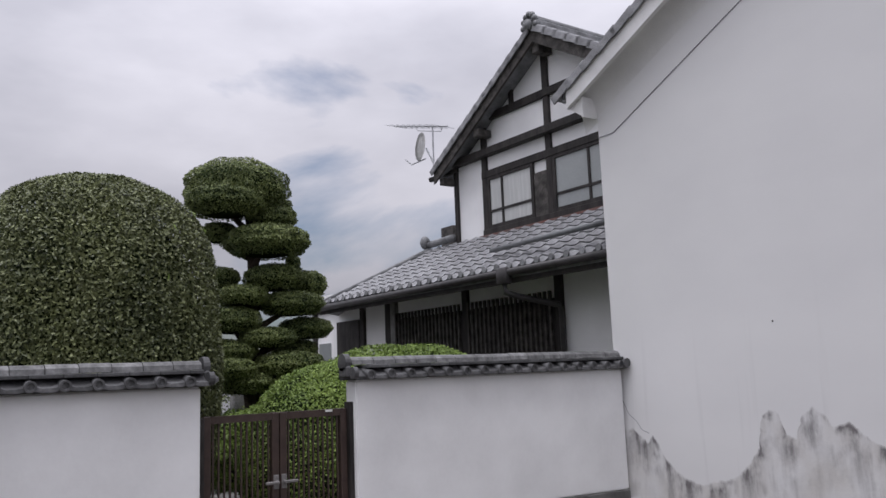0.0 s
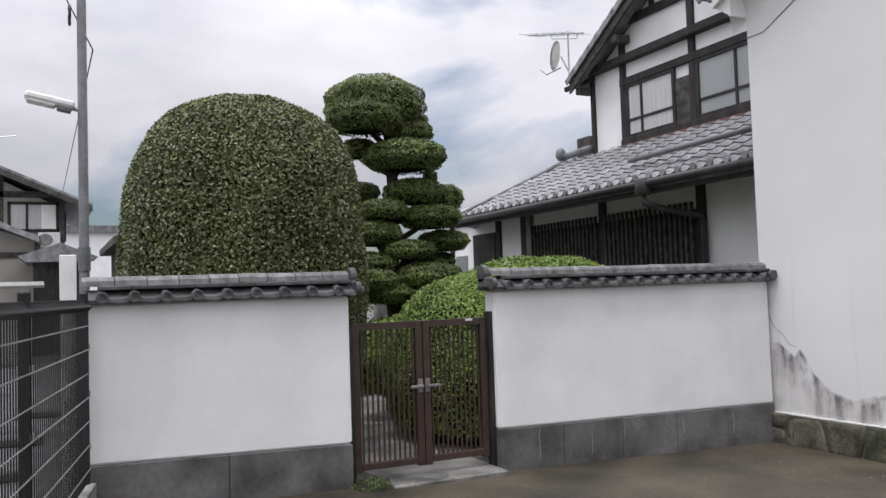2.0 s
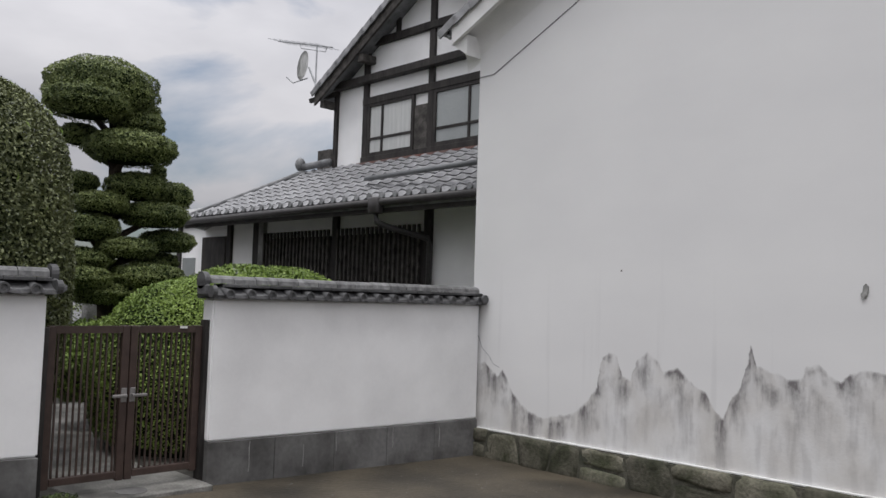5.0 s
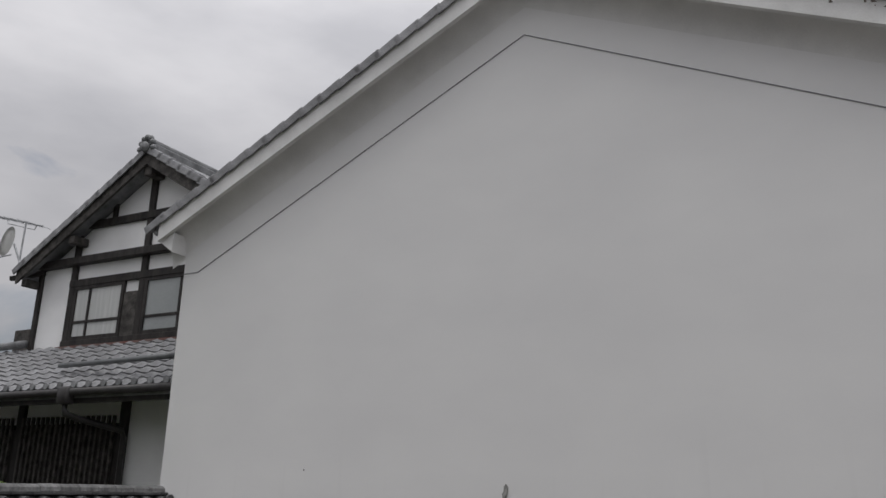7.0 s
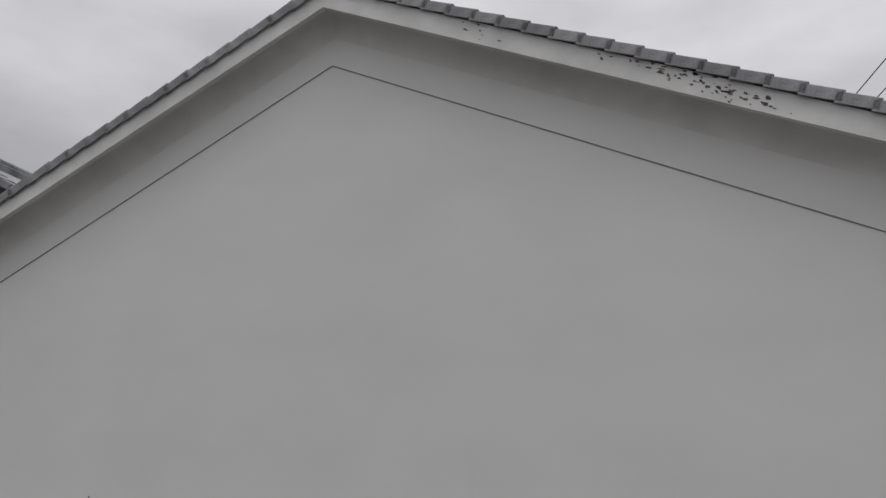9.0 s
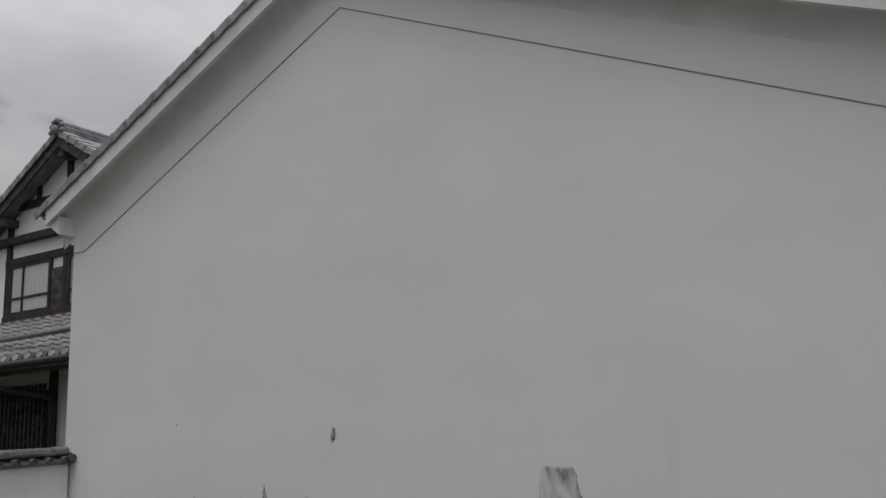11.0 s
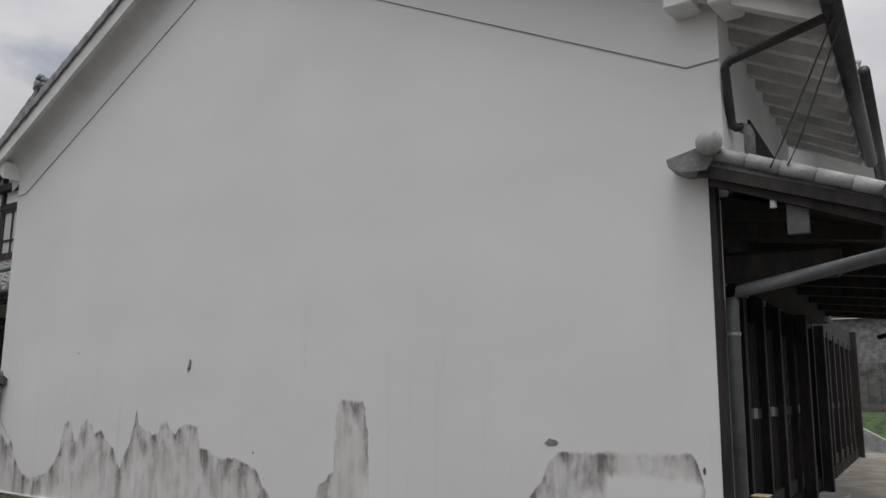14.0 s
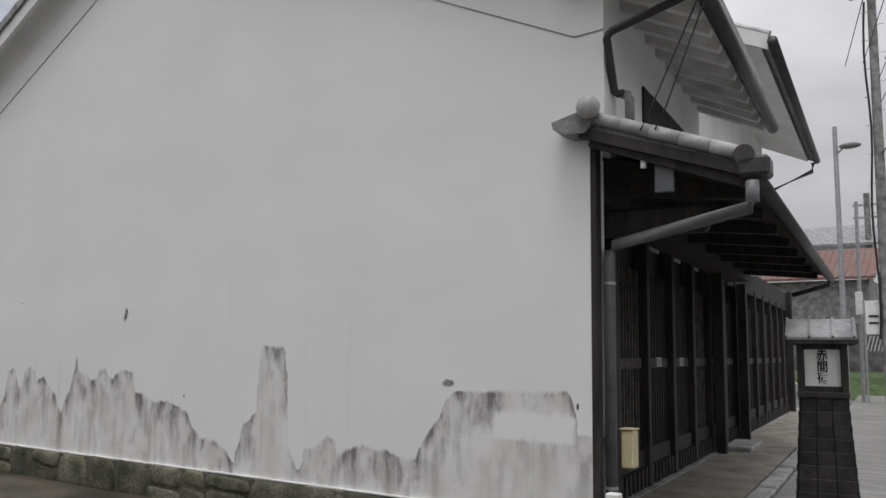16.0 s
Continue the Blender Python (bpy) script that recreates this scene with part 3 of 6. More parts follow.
# flaked patches on the verge board
for cx, wide, high, tall, k in ((7.50, 0.34, 0.17, 0.03, 8), (7.88, 0.40, 0.15, 0.07, 26), (8.12, 0.34, 0.10, 0.08, 26), (8.42, 0.26, 0.07, 0.05, 7), (7.2, 0.2, 0.17, 0.03, 3), (5.98, 0.26, 0.13, 0.07, 9), (9.45, 0.22, 0.16, 0.03, 8), (9.72, 0.2, 0.12, 0.05, 4)):
    for i in range(k):
        x = cx + rng.normal(0, wide / 3)
        z = under_roof(x) + min(0.21, max(0.02, high + rng.normal(0, tall * 0.6)))
        r, thin = rng.uniform(0.006, 0.026), rng.uniform(0.35, 0.9)
        ts = np.sort(rng.uniform(0, 2 * math.pi, 7))
        vs = [(x + r * rng.uniform(0.6, 1.5) * math.cos(t), VY - 0.003, z - SR * r * math.cos(t) + r * thin * math.sin(t)) for t in ts]
        part("flaked_patch", prism(B(), vs, (0, 0.004, 0)), "peel" if i % 3 else "concrete", kura, "flaked plaster showing brown undercoat")
# verge tiles stepping down both slopes
bm = B()
box(bm, (-0.02, -0.06, 0.0), (0.33, 0.22, 0.032), 0.008)
box(bm, (0.0, -0.065, -0.075), (0.32, -0.045, 0.02))
verge_tile = mesh_of("verge_tile", bm, "roof_tile")
for side, slope, length in ((-1, SL, 4.66), (1, SR, 6.2)):
    ln = math.hypot(1, slope)
    d = Vector((side / ln, 0, -slope / ln))
    n = int(length * ln / 0.27)
    for i in range(n):
        o = Vector((RX, VY + 0.03, RZ + (0.285 if side < 0 else 0.298))) + d * (0.12 + i * 0.27)
        m = frame_of(o, d, (0, 1 if side > 0 else 1, 0))
        if side < 0:
            m = m @ Matrix.Diagonal((1, 1, -1, 1))
        m = m @ Matrix.Rotation(radians(-4 if side > 0 else 4), 4, "Y")
        shared("verge_tile", verge_tile, kura, m)
# ridge and its end ornament
bm = box(B(), (RX - 0.13, VY + 0.02, RZ + 0.26), (RX + 0.13, 3.5, RZ + 0.42), 0.02)
tube(bm, [(RX, VY + 0.0, RZ + 0.46), (RX, 3.5, RZ + 0.46)], 0.075, 12)
part("ridge", bm, "tile", kura)
bm = B()
disc(bm, (RX - 0.02, VY - 0.06, RZ + 0.29), (0, 1, 0), 0.085, 0.12, 18)
for k in range(9):
    a = math.pi * (k / 8)
    ball(bm, (RX + 0.02 + 0.17 * math.cos(a), VY + 0.03, RZ + 0.28 + 0.20 * math.sin(a)), (0.055, 0.06, 0.055), 2)
box(bm, (RX - 0.15, VY, RZ + 0.22), (RX + 0.19, VY + 0.07, RZ + 0.42), 0.03)
part("ridge_end_ornament", bm, "tile", kura, "dark scrolled ridge-end tile with round boss", smooth=True)
# bracket blocks near the front eave
for x0, x1, z0, z1 in ((9.46, 9.655, 4.145, 4.42), (9.765, 9.915, 4.09, 4.30)):
    part("bracket", box(B(), (x0, VY + 0.06, z0), (x1, 0.1, z1), 0.015), "board", kura, "white plastered bracket block")
bm = tube(B(), [(-0.20, VY + 0.02, 4.84), (-0.27, VY + 0.02, 4.76), (-0.285, VY + 0.02, 4.68), (-0.24, VY + 0.02, 4.64)], 0.035, 10, 0.02)
part("eave_end_tile", bm, "tile", kura, "dark curled eave end tile", True)
# small chips and marks
for cx, cz, w, h in ((4.14, 1.815, 0.06, 0.13), (8.43, 1.22, 0.13, 0.06), (5.2, 0.98, 0.02, 0.03), (9.53, 1.09, 0.02, 0.05), (1.95, 1.98, 0.02, 0.02)):
    bm = B()
    ts = np.linspace(0, 2 * math.pi, 9, endpoint=False)
    vs = [(cx + w / 2 * math.cos(t) * rng.uniform(0.6, 1.1), -0.004, cz + h / 2 * math.sin(t) * rng.uniform(0.7, 1.1)) for t in ts]
    prism(bm, vs, (0, 0.006, 0))
    part("chip", bm, "kerb" if w > 0.05 else "concrete", kura, "chipped plaster showing grey undercoat")
bm = prism(B(), [(4.105, -0.005, 1.80), (4.165, -0.012, 1.865), (4.16, -0.02, 1.80), (4.12, -0.012, 1.75)], (0, 0.006, 0))
part("loose_flake", bm, "kerb", kura, "loose grey plaster flake")
# rough field-stone foundation in grey mortar, standing a little proud
def foundation_top(x):
    return 0.245 + 0.007 * x


part("mortar_bed", prism(B(), [(0.0, -0.055, -0.1), (9.63, -0.055, -0.1), (9.63, -0.055, foundation_top(9.6) - 0.012), (0.0, -0.055, foundation_top(0) - 0.012)], (0, 0.26, 0)), "mortar", kura, "dark weathered mortar")


def field_stone(corners, proud):
    """A worn, uneven block with a domed face between four corners (x, z)."""
    bm = B()
    rings = []
    cx, cz = sum(c[0] for c in corners) / 4, sum(c[1] for c in corners) / 4
    edge = [(a[0] + (b[0] - a[0]) * t, a[1] + (b[1] - a[1]) * t) for a, b in zip(corners, corners[1:] + corners[:1]) for t in (0.12, 0.5, 0.88)]
    edge = [(x + rng.uniform(-0.012, 0.012), z + rng.uniform(-0.010, 0.010)) for x, z in edge]
    for shrink, y in ((1.0, 0.02), (1.0, -0.045), (0.90, -0.055 - proud * 0.7), (0.6, -0.055 - proud)):
        rings.append([bm.verts.new((cx + (x - cx) * shrink, y + (rng.uniform(-0.008, 0.008) if shrink < 1 else 0), cz + (z - cz) * shrink)) for x, z in edge])
    for u, v in zip(rings, rings[1:]):
        for k in range(12):
            bm.faces.new((u[k], u[(k + 1) % 12], v[(k + 1) % 12], v[k]))
    bm.faces.new(rings[-1])
    part("foundation_stone", bm, "stone", kura, smooth=True)


x, lean = 0.0, 0.0
while x < 9.5:
    w = min(rng.uniform(0.28, 0.66), 9.63 - x)
    lean2 = rng.uniform(-0.05, 0.05) if x + w < 9.5 else 0.0
    z0, z1 = -0.09, foundation_top(x) + rng.uniform(-0.012, 0.008)
    a0, a1, b0, b1 = x + 0.003 - lean, x + 0.003 + lean, x + w - 0.003 - lean2, x + w - 0.003 + lean2
    if rng.random() < (0.5 if x > 4.5 else 0.2):
        c = z0 + (z1 - z0) * rng.uniform(0.45, 0.62)
        ma, mb = (a0 + a1) / 2, (b0 + b1) / 2
        field_stone([(a0, z0), (b0, z0), (mb, c - 0.01), (ma, c + 0.01)], rng.uniform(0.008, 0.03))
        field_stone([(ma, c + 0.028), (mb, c + 0.008), (b1, z1), (a1, z1)], rng.uniform(0.006, 0.026))
    else:
        field_stone([(a0, z0), (b0, z0), (b1, z1), (a1, z1)], rng.uniform(0.006, 0.026))
    x, lean = x + w, lean2
bm = bar(B(), (0.0, -0.012, 0.246), (9.64, -0.012, foundation_top(9.6) + 0.008), 0.03, 0.012)
part("plaster_lip", bm, "board", kura, "white plaster lip over the stones")

# street front of the storehouse
F3 = FRONT.to_3x3()


def front(name, bm, mat, label="", smooth=False, owner=None):
    return part(name, bm, mat, owner or kura, label, smooth, m=FRONT)


front("upper_front_wall", box(B(), (-0.2, 0.24, 2.9), (0.10, 3.6, 4.4)), "plaster")
# flat black plate paints the dark opening below the eaves
front("upper_opening_shade", box(B(), (0.102, 1.15, 3.0), (0.12, 3.5, 3.72)), "timber", "flat dark panel for the shade in an upper opening")
EZ, EI = 3.893, 4.307          # eaves soffit, outer and inner edge
bm = B()
prism(bm, [(0.0, -0.3, EI + 0.0), (0.80, -0.3, EZ + 0.05), (0.80, -0.3, EZ + 0.08), (0.0, -0.3, EI + 0.03)], (0, 4.0, 0))
front("eaves_soffit", bm, "soffit_grey")
for k in range(11):
    v = -0.15 + 0.37 * k
    bm = bar(B(), (0.0, v, EI - 0.05), (0.79, v, EZ + 0.0), 0.09, 0.10)
    front("rafter", bm, "soffit_grey", "weathered grey-white rafter")
bm = B()
tube(bm, [(0.85, -0.38, EZ + 0.03), (0.85, 3.75, EZ + 0.03)], 0.062, 12)
front("upper_gutter", bm, "gutter", "dark round eaves gutter", True)
bm = B()
tube(bm, [(0.85, -0.34, EZ - 0.02), (0.82, -0.33, EZ - 0.09), (0.22, -0.10, 3.735), (0.19, -0.09, 3.715), (0.18, -0.085, 3.69), (0.17, 0.10, 3.40), (0.175, 0.11, 3.36), (0.20, 0.12, 3.34), (0.23, 0.14, 3.35)], 0.03, 12)
front("upper_downpipe", bm, "gutter", "grey offset downpipe", True)
front("pipe_stub", tube(B(), [(0.27, 0.16, 3.02), (0.27, 0.16, 3.30), (0.255, 0.155, 3.335), (0.22, 0.15, 3.345)], 0.036, 12), "kerb", "grey pipe stub", True)

# pent roof over the shopfront
P0, P1, PV0, PV1 = (0.06, 3.08), (1.10, 2.70), -0.18, 7.6
bm = B()
prism(bm, [(P0[0], PV0 + 0.05, P0[1] - 0.06), (P1[0], PV0 + 0.05, P1[1] - 0.06), (P1[0], PV0 + 0.05, P1[1]), (P0[0], PV0 + 0.05, P0[1])], (0, PV1 - PV0, 0))
front("pent_roof", bm, "tile", "grey tiled pent roof")
bm = bar(B(), (0.0, PV0 + 0.03, P0[1] - 0.075), (1.12, PV0 + 0.03, P1[1] - 0.075), 0.05, 0.075)
front("pent_verge_board", bm, "timber", "dark pent roof verge board")
bm = bar(B(), (0.06, PV0 + 0.07, P0[1] - 0.145), (1.08, PV0 + 0.07, P1[1] - 0.14), 0.05, 0.06)
front("pent_verge_rail", bm, "timber")
d = Vector((P1[0] - P0[0], 0, P1[1] - P0[1]))
for k in range(5):
    a, b = Vector((P0[0], PV0 + 0.02, P0[1] + 0.035)) + d * (0.04 + 0.19 * k), Vector((P0[0], PV0 + 0.02, P0[1] + 0.035)) + d * (0.04 + 0.19 * (k + 1) - 0.006)
    front("roll_tile", tube(B(), [a, b], 0.047, 14, 0.044), "tile_light", "pale half-round verge tile", True)
bm = B()
ball(bm, (0.09, PV0 - 0.07, P0[1] + 0.075), (0.085, 0.08, 0.085), 3)
front("round_end_tile", bm, "tile_light", "pale round end tile", True)
bm = prism(B(), [(-0.20, PV0 - 0.02, P0[1] + 0.01), (0.02, PV0 - 0.02, P0[1] + 0.07), (0.12, PV0 - 0.02, P0[1] + 0.01), (0.05, PV0 - 0.02, P0[1] - 0.09), (-0.1, PV0 - 0.02, P0[1] - 0.085), (-0.19, PV0 - 0.02, P0[1] - 0.04)], (0, 0.22, 0))
front("end_tile", bm, "tile", "dark angled corner tile")
bm = B()
disc(bm, (1.10, PV0 - 0.05, P1[1] + 0.02), (0, 1, 0), 0.065, 0.16, 16)
box(bm, (1.05, PV0 - 0.05, P1[1] - 0.12), (1.25, PV0 + 0.15, P1[1] + 0.01), 0.02)
front("eave_end_tile", bm, "gutter", "dark round eave end tile")
front("pent_gutter", tube(B(), [(1.15, PV0, P1[1] - 0.11), (1.15, PV1, P1[1] - 0.11)], 0.055, 12), "gutter", "dark round gutter", True)
bm = B()
tube(bm, [(1.14, PV0 - 0.02, P1[1] - 0.15), (1.14, PV0 - 0.02, P1[1] - 0.28), (1.12, PV0 - 0.02, P1[1] - 0.32), (0.15, 0.15, 2.235), (0.105, 0.17, 2.19), (0.10, 0.17, 2.09), (0.10, 0.17, 0.15)], 0.042, 14)
front("downpipe", bm, "pipe", "grey plastic downpipe bending under the pent roof", True)
for z in (1.95, 0.52):
    front("pipe_clip", tube(B(), [(0.10, 0.17, z), (0.10, 0.17, z + 0.02)], 0.047, 14), "steel")
front("corner_post", box(B(), (0.022, -0.012, 0.12), (0.068, 0.1, 3.02), 0.006), "timber", "black timber corner post")
front("pent_end_beam", box(B(), (-0.28, 0.42, 2.34), (0.75, 0.55, 2.55), 0.03), "timber", "black rounded end beam")
front("pent_lining", box(B(), (-0.3, 0.26, 2.58), (0.02, 7.55, 3.05)), "timber")
front("end_downpipe", tube(B(), [(1.14, 7.5, 2.56), (1.12, 7.52, 2.50), (0.62, 7.54, 2.36)], 0.035, 10), "gutter", "dark downpipe at the roof's far end", True)
front("far_front_wall", box(B(), (-0.6, 7.6, 2.55), (-0.30, 16.0, 2.98), 0.01), "timber", "black boarded wall further along the front")
for k in range(8):
    front("pent_bracket", bar(B(), (-0.25, 0.95 * k + 0.5, 2.74), (1.0, 0.95 * k + 0.5, 2.62), 0.09, 0.12), "timber")
bm = prism(B(), [(-0.3, 0.2, 2.96), (1.1, 0.2, 2.62), (1.1, 0.2, 2.64), (-0.3, 0.2, 2.98)], (0, 7.3, 0))
front("pent_soffit", bm, "timber")
front("notice_board", box(B(), (0.50, -0.085, 2.545), (0.63, -0.06, 2.82), 0.006), "pipe", "grey blank board")
front("insulator", tube(B(), [(0.43, -0.10, 2.72), (0.43, -0.10, 2.82)], 0.02, 10), "white_paint", "small white insulator")
for dx in (0.0, 0.10):
    front("hanging_wire", tube(B(), [(0.86 + dx * 0.5, -0.2, 3.86), (0.52 + dx, -0.22, 3.10), (0.44 + dx, -0.21, 2.95)], 0.006, 6), "cable")
# shopfront: black posts, lattice doors, kick boards, plinth
UF = -0.38
front("shopfront_backing", box(B(), (UF - 0.10, 0.2, 0.16), (UF - 0.05, 16, 2.6)), "timber")
for k in range(15):
    v = 0.55 + 1.1 * k
    front("post", box(B(), (UF - 0.04, v - 0.06, 0.16), (UF + 0.10, v + 0.06, 2.65), 0.006), "timber", "black square post")
    if k == 14:
        continue
    for j in range(9):
        vv = v + 0.14 + j * 0.103
        front("lattice_bar", box(B(), (UF - 0.02, vv - 0.018, 0.52), (UF + 0.02, vv + 0.018, 2.3)), "timber_grey" if k % 3 == 1 else "timber")
    front("middle_rail", box(B(), (UF - 0.03, v + 0.06, 1.32), (UF + 0.03, v + 1.04, 1.42)), "timber_grey")
    front("kick_board", box(B(), (UF - 0.03, v + 0.06, 0.36), (UF + 0.05, v + 1.04, 0.52), 0.006), "timber")
    for j in range(7):
        vv = v + 0.12 + j * 0.14
        front("foot_slat", box(B(), (UF + 0.05, vv - 0.03, 0.16), (UF + 0.09, vv + 0.03, 0.36)), "timber")
    if k in (2, 3, 5):
        front("door_plate", box(B(), (UF + 0.03, v + 0.5, 1.33), (UF + 0.045, v + 0.72, 1.43)), "slab", "pale door plate")
for v in (6.1, 8.2):
    front("front_pillar", box(B(), (UF + 0.12, v - 0.07, 0.14), (UF + 0.26, v + 0.07, 2.6), 0.008), "timber", "black free-standing pillar")
front("plinth", box(B(), (UF - 0.05, 0.2, 0.1), (UF + 0.16, 16, 0.17), 0.01), "kerb", "grey stone plinth")
front("door_step", box(B(), (UF + 0.12, 6.4, 0.14), (UF + 0.52, 7.6, 0.22), 0.02), "slab", "pale stone doorstep")
front("far_end_wall", box(B(), (-3, 15.8, 0.1), (UF + 0.2, 16, 3.0)), "timber")
# taller wing further along the same front
wing = thing("street_wing", "taller tiled wing of the old street front with white soffit", "house", (9.0, 6, 0))
WZ, WV0, WV1 = 4.98, 4.05, 10.2
front("wall", box(B(), (-4.5, WV0 + 0.25, 2.9), (-0.05, WV1, 5.3)), "plaster", owner=wing)
bm = prism(B(), [(0.80, WV0, WZ), (-3.8, WV0, WZ + 2.0), (-3.8, WV0, WZ + 2.16), (0.80, WV0, WZ + 0.14)], (0, WV1 - WV0 + 0.2, 0))
front("roof", bm, "tile", "grey tiled roof", owner=wing)
bm = prism(B(), [(0.72, WV0 + 0.03, WZ - 0.03), (-0.1, WV0 + 0.03, WZ + 0.33), (-0.1, WV0 + 0.03, WZ + 0.36), (0.72, WV0 + 0.03, WZ)], (0, WV1 - WV0, 0))
front("soffit", bm, "soffit", "white boarded soffit", owner=wing)
bm = prism(B(), [(0.80, WV0 - 0.02, WZ - 0.06), (-3.8, WV0 - 0.02, WZ + 1.94), (-3.8, WV0 - 0.02, WZ + 2.12), (0.80, WV0 - 0.02, WZ + 0.12)], (0, 0.04, 0))
front("verge_board", bm, "board", owner=wing)
front("gutter", tube(B(), [(0.85, WV0 - 0.05, WZ + 0.02), (0.85, WV1 + 0.25, WZ + 0.02)], 0.06, 12), "gutter", "", True, wing)
front("downpipe", tube(B(), [(0.80, WV1 + 0.1, WZ - 0.05), (0.78, WV1 + 0.1, WZ - 0.2), (0.1, WV1 + 0.05, WZ - 0.5), (0.05, WV1 + 0.05, 3.0)], 0.04, 10), "pipe", "", True, wing)
for k in range(10):
    v = WV0 + 0.1 + 0.55 * k
    front("edge_tile", tube(B(), [(0.80, v, WZ + 0.13), (0.3, v, WZ + 0.35)], 0.07, 10), "tile_light", owner=wing)

# ---- garden wall, two lengths either side of the gate, in the plane x = 0.12 ----
def round_cap(name="cap_roll"):
    bm = B()
    tube(bm, [(-0.01, 0, 0.0), (-0.16, 0, 0.03)], 0.034, 12)
    return mesh_of(name, bm, "cap_tile")


roll_mesh = round_cap()
bm = B()
for r0, r1, x0, x1 in ((0.0, 0.022, 0.004, 0.004), (0.022, 0.026, 0.004, 0.016), (0.026, 0.040, 0.016, 0.016), (0.040, 0.043, 0.016, -0.02)):
    ring = [[bm.verts.new((x, r * math.cos(t), r * math.sin(t))) for t in np.linspace(0, 2 * math.pi, 16, endpoint=False)] for r, x in ((max(r0, 0.001), x0), (r1, x1))]
    for k in range(16):
        bm.faces.new((ring[0][k], ring[0][(k + 1) % 16], ring[1][(k + 1) % 16], ring[1][k]))
bmesh.ops.remove_doubles(bm, verts=bm.verts[:], dist=0.0005)
end_mesh = mesh_of("cap_end", bm, "cap_tile")
bm = B()
prof = [(-0.105, 0.034), (-0.075, 0.010), (-0.035, 0.0), (0.035, 0.0), (0.075, 0.010), (0.105, 0.034)]
lo = [[bm.verts.new((x, y, z + (0.035 if x < -0.1 else 0) + d)) for y, z in prof] for x, d in ((0.0, -0.022), (-0.17, -0.022), (0.004, -0.05), (-0.05, -0.05))]
for i in range(5):
    bm.faces.new((lo[0][i], lo[0][i + 1], lo[1][i + 1], lo[1][i]))
    bm.faces.new((lo[0][i], lo[0][i + 1], lo[2][i + 1], lo[2][i]))
    bm.faces.new((lo[2][i], lo[2][i + 1], lo[3][i + 1], lo[3][i]))
pan_mesh = mesh_of("cap_pan", bm, "cap_tile")


def garden_wall(y0, y1, base0, base1, label, blocks):
    """Plastered wall on a footing that follows the sloping yard, with a small tiled roof."""
    w = thing("garden_wall", label, "wall", (0.0, (y0 + y1) / 2, 0), "garden walls")

    def base(y):
        return base0 + (base1 - base0) * (y - y0) / (y1 - y0)

    bm = prism(B(), [(-0.06, y0, base0), (-0.06, y1, base1), (-0.06, y1, 1.60), (-0.06, y0, 1.60)], (0.18, 0, 0))
    bmesh.ops.bevel(bm, geom=bm.edges[:], offset=0.014, segments=2, affect="EDGES")
    part("plaster", bm, "garden_plaster", w)
    n = max(1, round((y1 - y0) / blocks))
    for i in range(n):
        a, b = y0 + (y1 - y0) * i / n + 0.002, y0 + (y1 - y0) * (i + 1) / n - 0.002
        bm = prism(B(), [(-0.075, a, -0.12), (-0.075, b, -0.12), (-0.075, b, base(b) - 0.003), (-0.075, a, base(a) - 0.003)], (0.208 + 0.003 * (i % 2), 0, 0))
        bmesh.ops.bevel(bm, geom=bm.edges[:], offset=0.005, segments=1, affect="EDGES")
        part("block", bm, "concrete", w)
    part("cap_bed", prism(B(), [(0.17, y0 - 0.03, 1.60), (-0.11, y0 - 0.03, 1.60), (-0.11, y0 - 0.03, 1.63), (0.0, y0 - 0.03, 1.70), (0.06, y0 - 0.03, 1.70), (0.17, y0 - 0.03, 1.63)], (0, y1 - y0 + 0.06, 0)), "cap_tile", w)
    n = round((y1 - y0) / 0.21)
    step = (y1 - y0) / n
    for i in range(n):
        y = y0 + step * (i + 0.5)
        tilt = Matrix.Rotation(rng.uniform(-0.03, 0.03), 4, "X")
        shared("cap_roll", roll_mesh, w, Matrix.Translation((0.205, y, 1.643)) @ tilt)
        shared("cap_end", end_mesh, w, Matrix.Translation((0.203, y, 1.643 + rng.uniform(-0.004, 0.004))))
        shared("cap_pan", pan_mesh, w, Matrix.Translation((0.205, y + step / 2, 1.655)))
    n = round((y1 - y0) / 0.215)
    step = (y1 - y0 + 0.04) / n
    for i in range(n):
        a = y0 - 0.02 + step * i
        lift = rng.uniform(-0.003, 0.003)
        bm = prism(B(), [(0.095, a + 0.003, 1.728 + lift), (0.088, a + 0.003, 1.765 + lift), (0.06, a + 0.003, 1.787 + lift), (0.03, a + 0.003, 1.795 + lift), (0.0, a + 0.003, 1.787 + lift), (-0.028, a + 0.003, 1.765 + lift), (-0.035, a + 0.003, 1.728 + lift)], (0, step - 0.006, 0))
        part("ridge_tile", bm, "cap_ridge", w, "pale weathered ridge tile")
    for i in range(n):
        a = y0 - 0.02 + step * (i + 0.5)
        part("under_ridge_tile", box(B(), (-0.07, a + 0.002, 1.698), (0.145, min(a + step, y1 + 0.02) - 0.002, 1.726), 0.004), "cap_tile", w)
    return w


